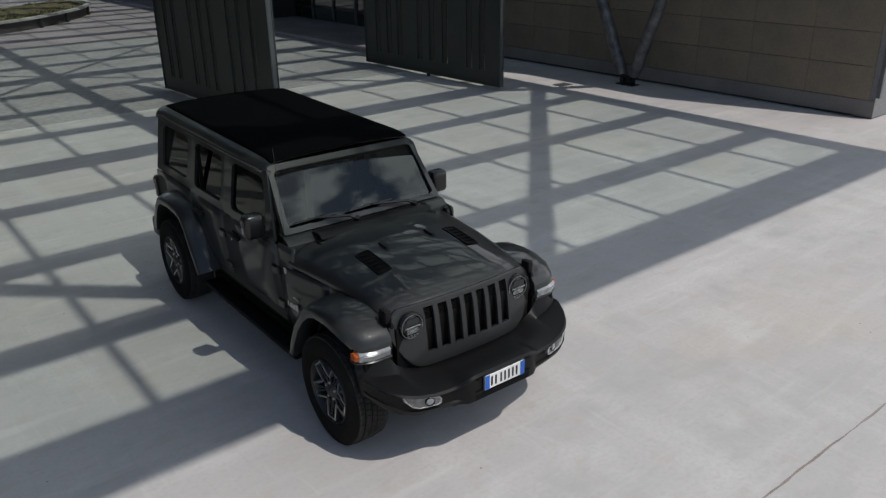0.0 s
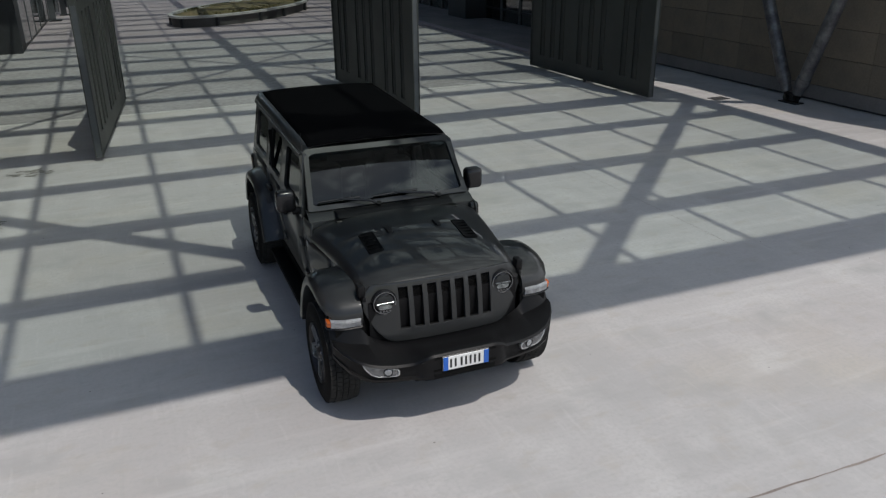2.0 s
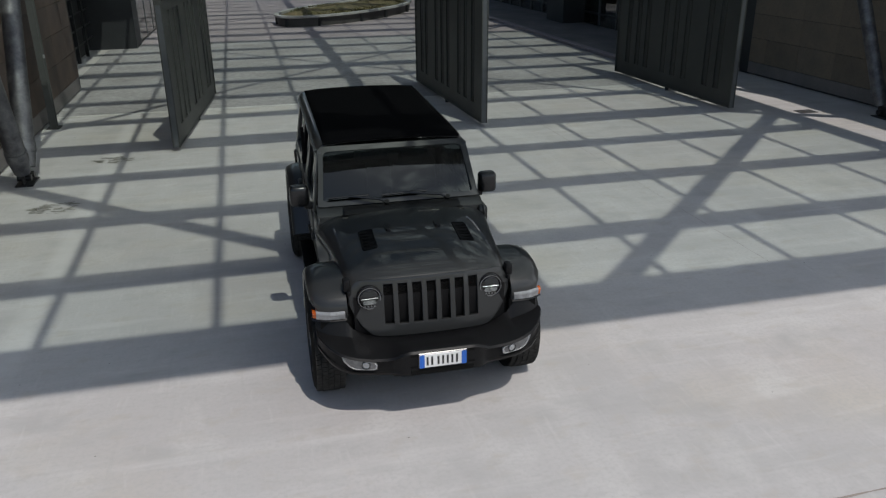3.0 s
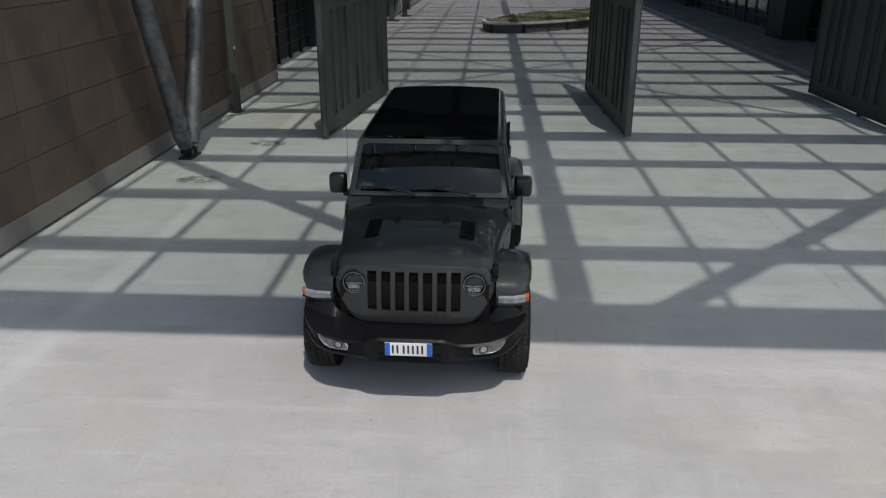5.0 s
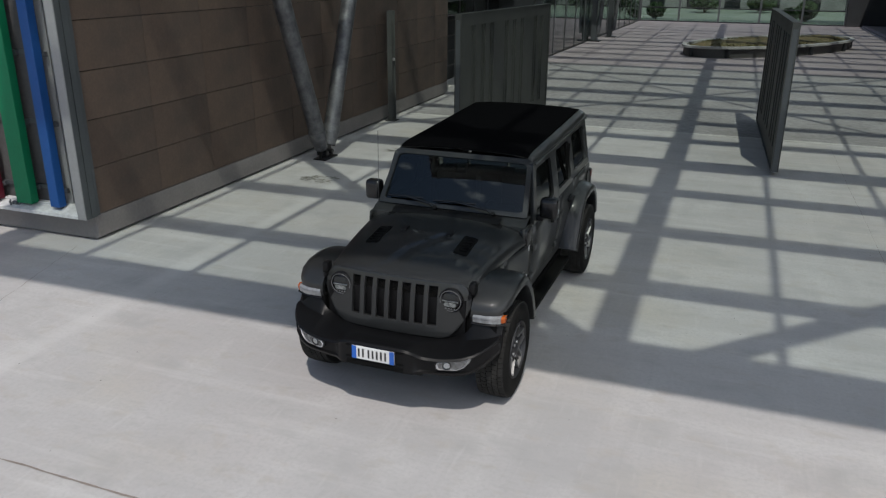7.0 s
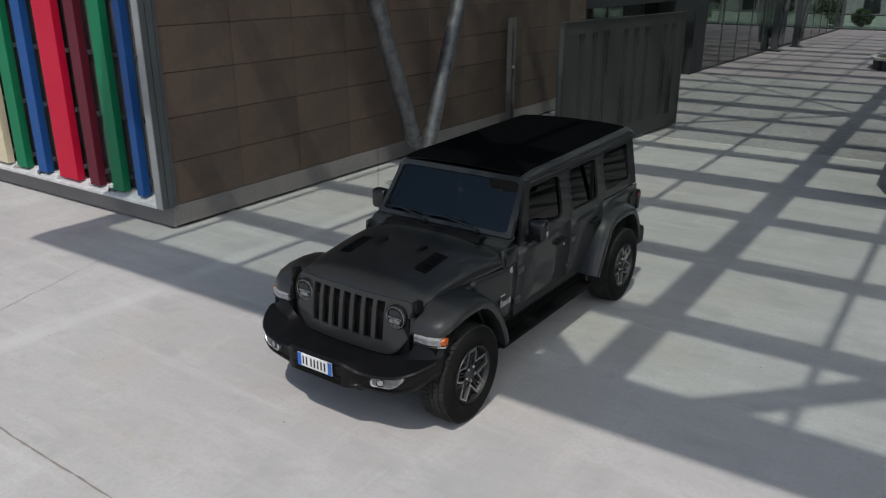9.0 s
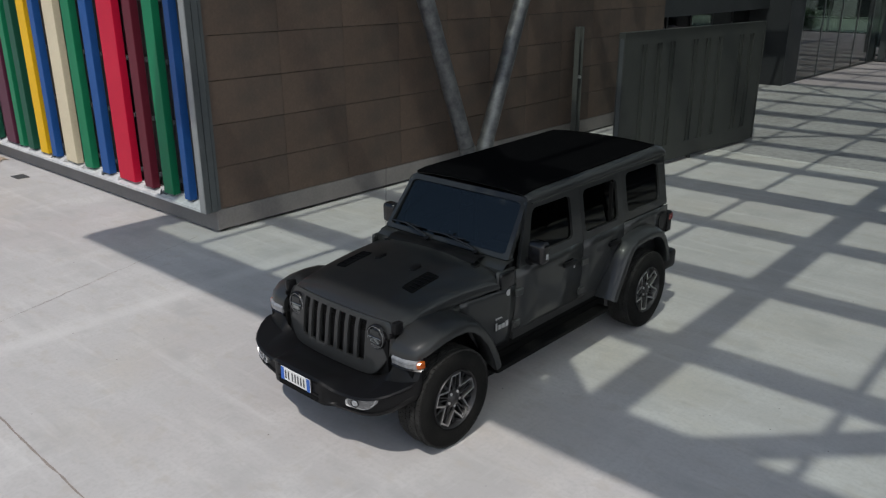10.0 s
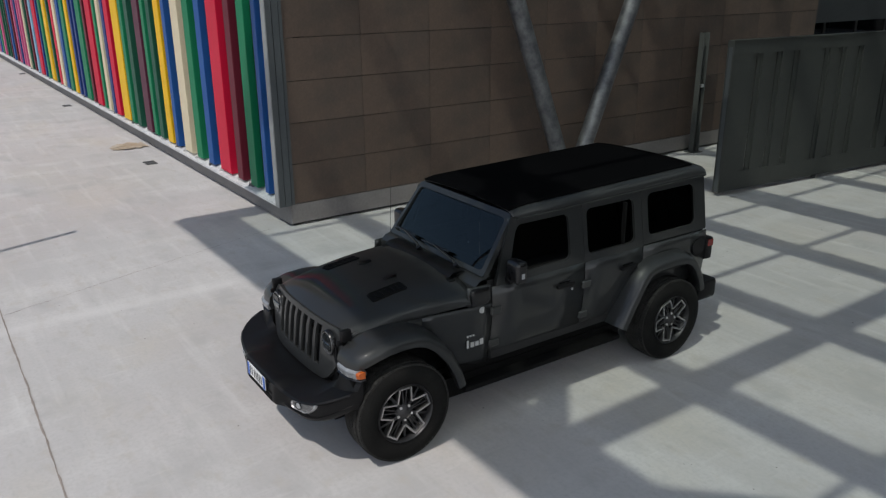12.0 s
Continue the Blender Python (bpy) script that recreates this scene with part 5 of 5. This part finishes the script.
for s in (1, -1):
    rise = [(0.74, 0.612), (0.728, 0.574), (0.69, 0.532), (0.64, 0.511), (0.51, 0.508), (0.49, 0.518), (0.485, 0.548), (0.50, 0.568), (0.60, 0.586)]
    mx, mz = 0.60, 0.552

    def fog_at(a, z, out):
        return (s * a, -0.732 + 0.26 * max(0, a - 0.49) + 3.2 * max(0, a - 0.66) ** 2 - out, z)

    def fog_ring(k, out):
        return [fog_at(mx + (a - mx) * k, mz + (z - mz) * k, out) for a, z in rise]

    fg = part("fog_lamp", loft(bmesh.new(), [fog_ring(1.0, -0.03), fog_ring(1.0, 0.010), fog_ring(0.95, 0.014), fog_ring(0.86, 0.0), fog_ring(0.84, -0.02)], caps=False), CHROME, car, "silver fog lamp bezel", smooth=40)
    part("fog_housing", loft(bmesh.new(), [fog_ring(0.87, -0.03), fog_ring(0.87, 0.004)]), REFLECTOR, fg, "silver lamp reflector", smooth=40)
    fx, fy, fz = fog_at(0.568, 0.546, 0)
    part("fog_ring", lathe(bmesh.new(), [(0.004, 0.032), (-0.012, 0.032), (-0.012, 0.028), (0.004, 0.028)], 24, at=lambda d, p, q: (fx + p, fy + d + 0.30 * s * p, fz + q)), LAMP_DARK, fg)
    part("fog_lens", lathe(bmesh.new(), [(0.02, 0.028), (-0.006, 0.028), (-0.012, 0.02), (-0.010, 0.001), (0.02, 0.001)], 24, at=lambda d, p, q: (fx + p, fy + d + 0.30 * s * p, fz + q)), LENS, fg)
plate = part("number_plate", boxed(-0.183, 0.177, -0.822, -0.815, 0.524, 0.634, bevel=0.003, segs=1), PLATE_WHITE, car, "white number plate with blue ends", smooth=0)
part("plate_holder", boxed(-0.19, 0.184, -0.816, -0.79, 0.517, 0.641, bevel=0.004, segs=1), GLOSS_BLACK, bumper, smooth=0)
for x0, x1 in ((-0.182, -0.144), (0.138, 0.176)):
    part("plate_band", boxed(x0, x1, -0.8245, -0.8215, 0.525, 0.633), PLATE_BLUE, plate, "blue band", smooth=0)
for k in range(7):
    x = -0.130 + k * 0.0355 + (0.012 if k > 1 else 0)
    part("plate_bar", boxed(x, x + 0.015, -0.824, -0.8215, 0.544, 0.614), INK, plate, "dark bar", smooth=0)

# rear: tailgate, glass, bumper
part("tailgate", boxed(-0.73, 0.73, 3.57, 3.61, 0.62, 1.19, bevel=0.012, segs=1), PAINT, car)
part("rear_window", boxed(-0.66, 0.66, 3.56, 3.60, 1.20, 1.71, bevel=0.01, segs=1), GLOSS_BLACK, car, "dark rear window")
part("rear_bumper", boxed(-0.88, 0.88, 3.44, 3.72, 0.47, 0.68, bevel=0.04), PLASTIC, car, "black rear bumper")

# underbody and cabin
bm = bmesh.new()
box(bm, -0.62, 0.62, -0.45, 3.6, 0.36, 0.50)
box(bm, -0.6, 0.6, -0.40, 0.80, 0.50, 0.95)
part("underbody", bm, PLASTIC, car, "black chassis and underbody", smooth=0)
bm = boxed(-0.74, 0.74, 0.95, 3.55, 0.52, 0.60)
box(bm, -0.70, 0.70, 2.72, 3.58, 0.60, 1.16)
part("cabin_floor", bm, SEAT, car, smooth=0)
bm = boxed(-0.70, 0.70, 0.93, 1.22, 0.86, 1.22, bevel=0.04)
box(bm, 0.22, 0.52, 1.12, 1.30, 1.14, 1.25, bevel=0.03)
dash = part("dashboard", bm, SEAT, car, "black dashboard")
bm = bmesh.new()
cc = Vector((0.37, 1.38, 1.16))
lathe(bm, [(0.014 * math.cos(t), 0.18 + 0.014 * math.sin(t)) for t in [i * math.pi / 3 for i in range(6)]], 28, at=lambda d, p, q: (cc.x + p, cc.y + d * 0.9 - q * 0.4, cc.z + q * 0.9 + d * 0.4))
tube(bm, cc, cc + Vector((0, -0.15, -0.07)), 0.04, 10)
box(bm, cc.x - 0.17, cc.x + 0.17, cc.y - 0.01, cc.y + 0.01, cc.z - 0.02, cc.z + 0.02)
part("steering_wheel", bm, SEAT, dash)
for x in (-0.37, 0.37):
    for y, h in ((1.62, 1.52), (2.55, 1.45)):
        bm = boxed(x - 0.25, x + 0.25, y, y + 0.5, 0.62, 0.84, bevel=0.06)
        box(bm, x - 0.24, x + 0.24, y + 0.42, y + 0.58, 0.74, h - 0.2, bevel=0.05)
        box(bm, x - 0.13, x + 0.13, y + 0.48, y + 0.58, h - 0.18, h, bevel=0.04)
        part("car_seat", bm, SEAT, car, "black car seat")
bm = bmesh.new()
for s in (1, -1):
    pipe(bm, [(s * 0.61, 1.25, 1.64), (s * 0.63, 2.1, 1.69), (s * 0.61, 3.35, 1.68), (s * 0.66, 3.5, 1.1)], 0.03)
    pipe(bm, [(s * 0.63, 2.1, 1.69), (s * 0.68, 2.1, 0.7)], 0.03)
for y in (1.30, 2.1, 3.3):
    pipe(bm, [(-0.62, y, 1.66), (0.62, y, 1.66)], 0.03)
part("roll_cage", bm, GRILLE_BLACK, car, "black roll cage")

# wheels


def wheel():
    """A wheel that stands at the origin with its outer face towards +x."""
    w = new("wheel")
    R, W = 0.402, 0.125
    prof = [(W - 0.012, 0.236), (W, 0.262), (W + 0.008, 0.31), (W + 0.002, 0.355), (W - 0.018, 0.386), (W - 0.05, R - 0.012), (0, R - 0.011), (-W + 0.05, R - 0.012), (-W + 0.018, 0.386), (-W, 0.33), (-W + 0.012, 0.236)]
    bm = bmesh.new()
    n = 88
    rings = []
    for i in range(n):
        a = 2 * math.pi * i / n
        g = 0.006 if i % 2 else 0.0
        rings.append([(x, (r - (g if r > 0.384 else 0)) * math.cos(a), (r - (g if r > 0.384 else 0)) * math.sin(a)) for x, r in prof])
    loft(bm, rings, closed=True, loop=True)
    tyre = part("tyre", bm, RUBBER, w, "black tyre with a blocky tread", smooth=40)
    bm = bmesh.new()
    for row, (x0, x1) in enumerate(((-0.110, -0.072), (-0.066, -0.024), (-0.019, 0.019), (0.024, 0.066), (0.072, 0.110))):
        for i in range(60):
            a = 2 * math.pi * (i + (0.5 if row % 2 else 0)) / 60
            da, lean = 0.047, 0.008 * (1 if row in (1, 3) else -1)
            ro = R + (0.0 if 0 < row < 4 else -0.006)
            rings = []
            for r in (R - 0.02, ro):
                rings.append([(x, r * math.cos(a + q + l), r * math.sin(a + q + l)) for x, q, l in ((x0, -da, -lean), (x1, -da, lean), (x1, da, lean), (x0, da, -lean))])
            loft(bm, rings)
    part("tread", bm, TREAD_LIT, w, "blocky tread", smooth=0)
    bm = bmesh.new()
    lathe(bm, [(W - 0.006, 0.238), (W + 0.004, 0.232), (W - 0.01, 0.222), (0.03, 0.205), (-0.10, 0.205), (-0.10, 0.238)], 56)
    rim = part("rim", bm, ALLOY_DARK, w, "grey alloy rim", smooth=40)
    bm = bmesh.new()
    lathe(bm, [(0.045, 0.206), (0.05, 0.001), (0.02, 0.001), (0.02, 0.206)], 40)
    part("rim_back", bm, GLOSS_BLACK, w, smooth=40)

    def bar(bm, a0, r0, a1, r1, w0, w1, x0, x1):
        p = Vector((0, r0 * math.cos(a0), r0 * math.sin(a0)))
        q = Vector((0, r1 * math.cos(a1), r1 * math.sin(a1)))
        t = (q - p).normalized()
        nn = Vector((0, -t.z, t.y))
        ra = [p + nn * w0 + Vector((x0 - 0.05, 0, 0)), p + nn * w0 * 0.8 + Vector((x0, 0, 0)), p - nn * w0 * 0.8 + Vector((x0, 0, 0)), p - nn * w0 + Vector((x0 - 0.05, 0, 0))]
        rb = [q + nn * w1 + Vector((x1 - 0.05, 0, 0)), q + nn * w1 * 0.8 + Vector((x1, 0, 0)), q - nn * w1 * 0.8 + Vector((x1, 0, 0)), q - nn * w1 + Vector((x1 - 0.05, 0, 0))]
        loft(bm, [ra, rb])
    for k in range(5):
        a = 2 * math.pi * k / 5 + 0.3
        bm = bmesh.new()
        bar(bm, a - 0.60, 0.105, a - 0.22, 0.216, 0.009, 0.0085, 0.104, 0.118)
        bar(bm, a - 0.24, 0.214, a + 0.24, 0.214, 0.008, 0.008, 0.117, 0.117)
        bar(bm, a + 0.22, 0.216, a + 0.60, 0.105, 0.0085, 0.009, 0.118, 0.104)
        part("spoke", bm, ALLOY, w, "machined silver spoke", smooth=0)
        bm = bmesh.new()
        bar(bm, a + 0.628, 0.05, a + 0.628, 0.215, 0.02, 0.008, 0.098, 0.092)
        bar(bm, a - 0.08, 0.05, a - 0.10, 0.212, 0.008, 0.006, 0.095, 0.10)
        bar(bm, a + 0.08, 0.05, a + 0.10, 0.212, 0.008, 0.006, 0.095, 0.10)
        part("inner_spoke", bm, ALLOY_DARK, w, "dark grey inner spoke", smooth=0)
        b = a + math.pi / 5
        part("lug_nut", tube(bmesh.new(), (0.085, 0.06 * math.cos(b), 0.06 * math.sin(b)), (0.108, 0.06 * math.cos(b), 0.06 * math.sin(b)), 0.011, 6), CHROME, w, smooth=0)
    bm = bmesh.new()
    lathe(bm, [(0.12, 0.001), (0.119, 0.03), (0.108, 0.045), (0.09, 0.075), (0.04, 0.08), (0.04, 0.001)], 28)
    part("hub_cap", bm, ALLOY_DARK, w, "grey hub cap", smooth=40)
    return w


w0 = wheel()
w0.parent = car
w0.matrix_basis = pose(0.805, 0, 0.41) @ Matrix.Scale(1.02, 4)
for x, y, rz, spin in ((-0.805, 0, 180, 40), (0.805, 3.008, 0, 25), (-0.805, 3.008, 180, 70)):
    copy_thing(w0, pose(x, y, 0.41, 0, 0, rz) @ pose(0, 0, 0, spin, 0, 0))

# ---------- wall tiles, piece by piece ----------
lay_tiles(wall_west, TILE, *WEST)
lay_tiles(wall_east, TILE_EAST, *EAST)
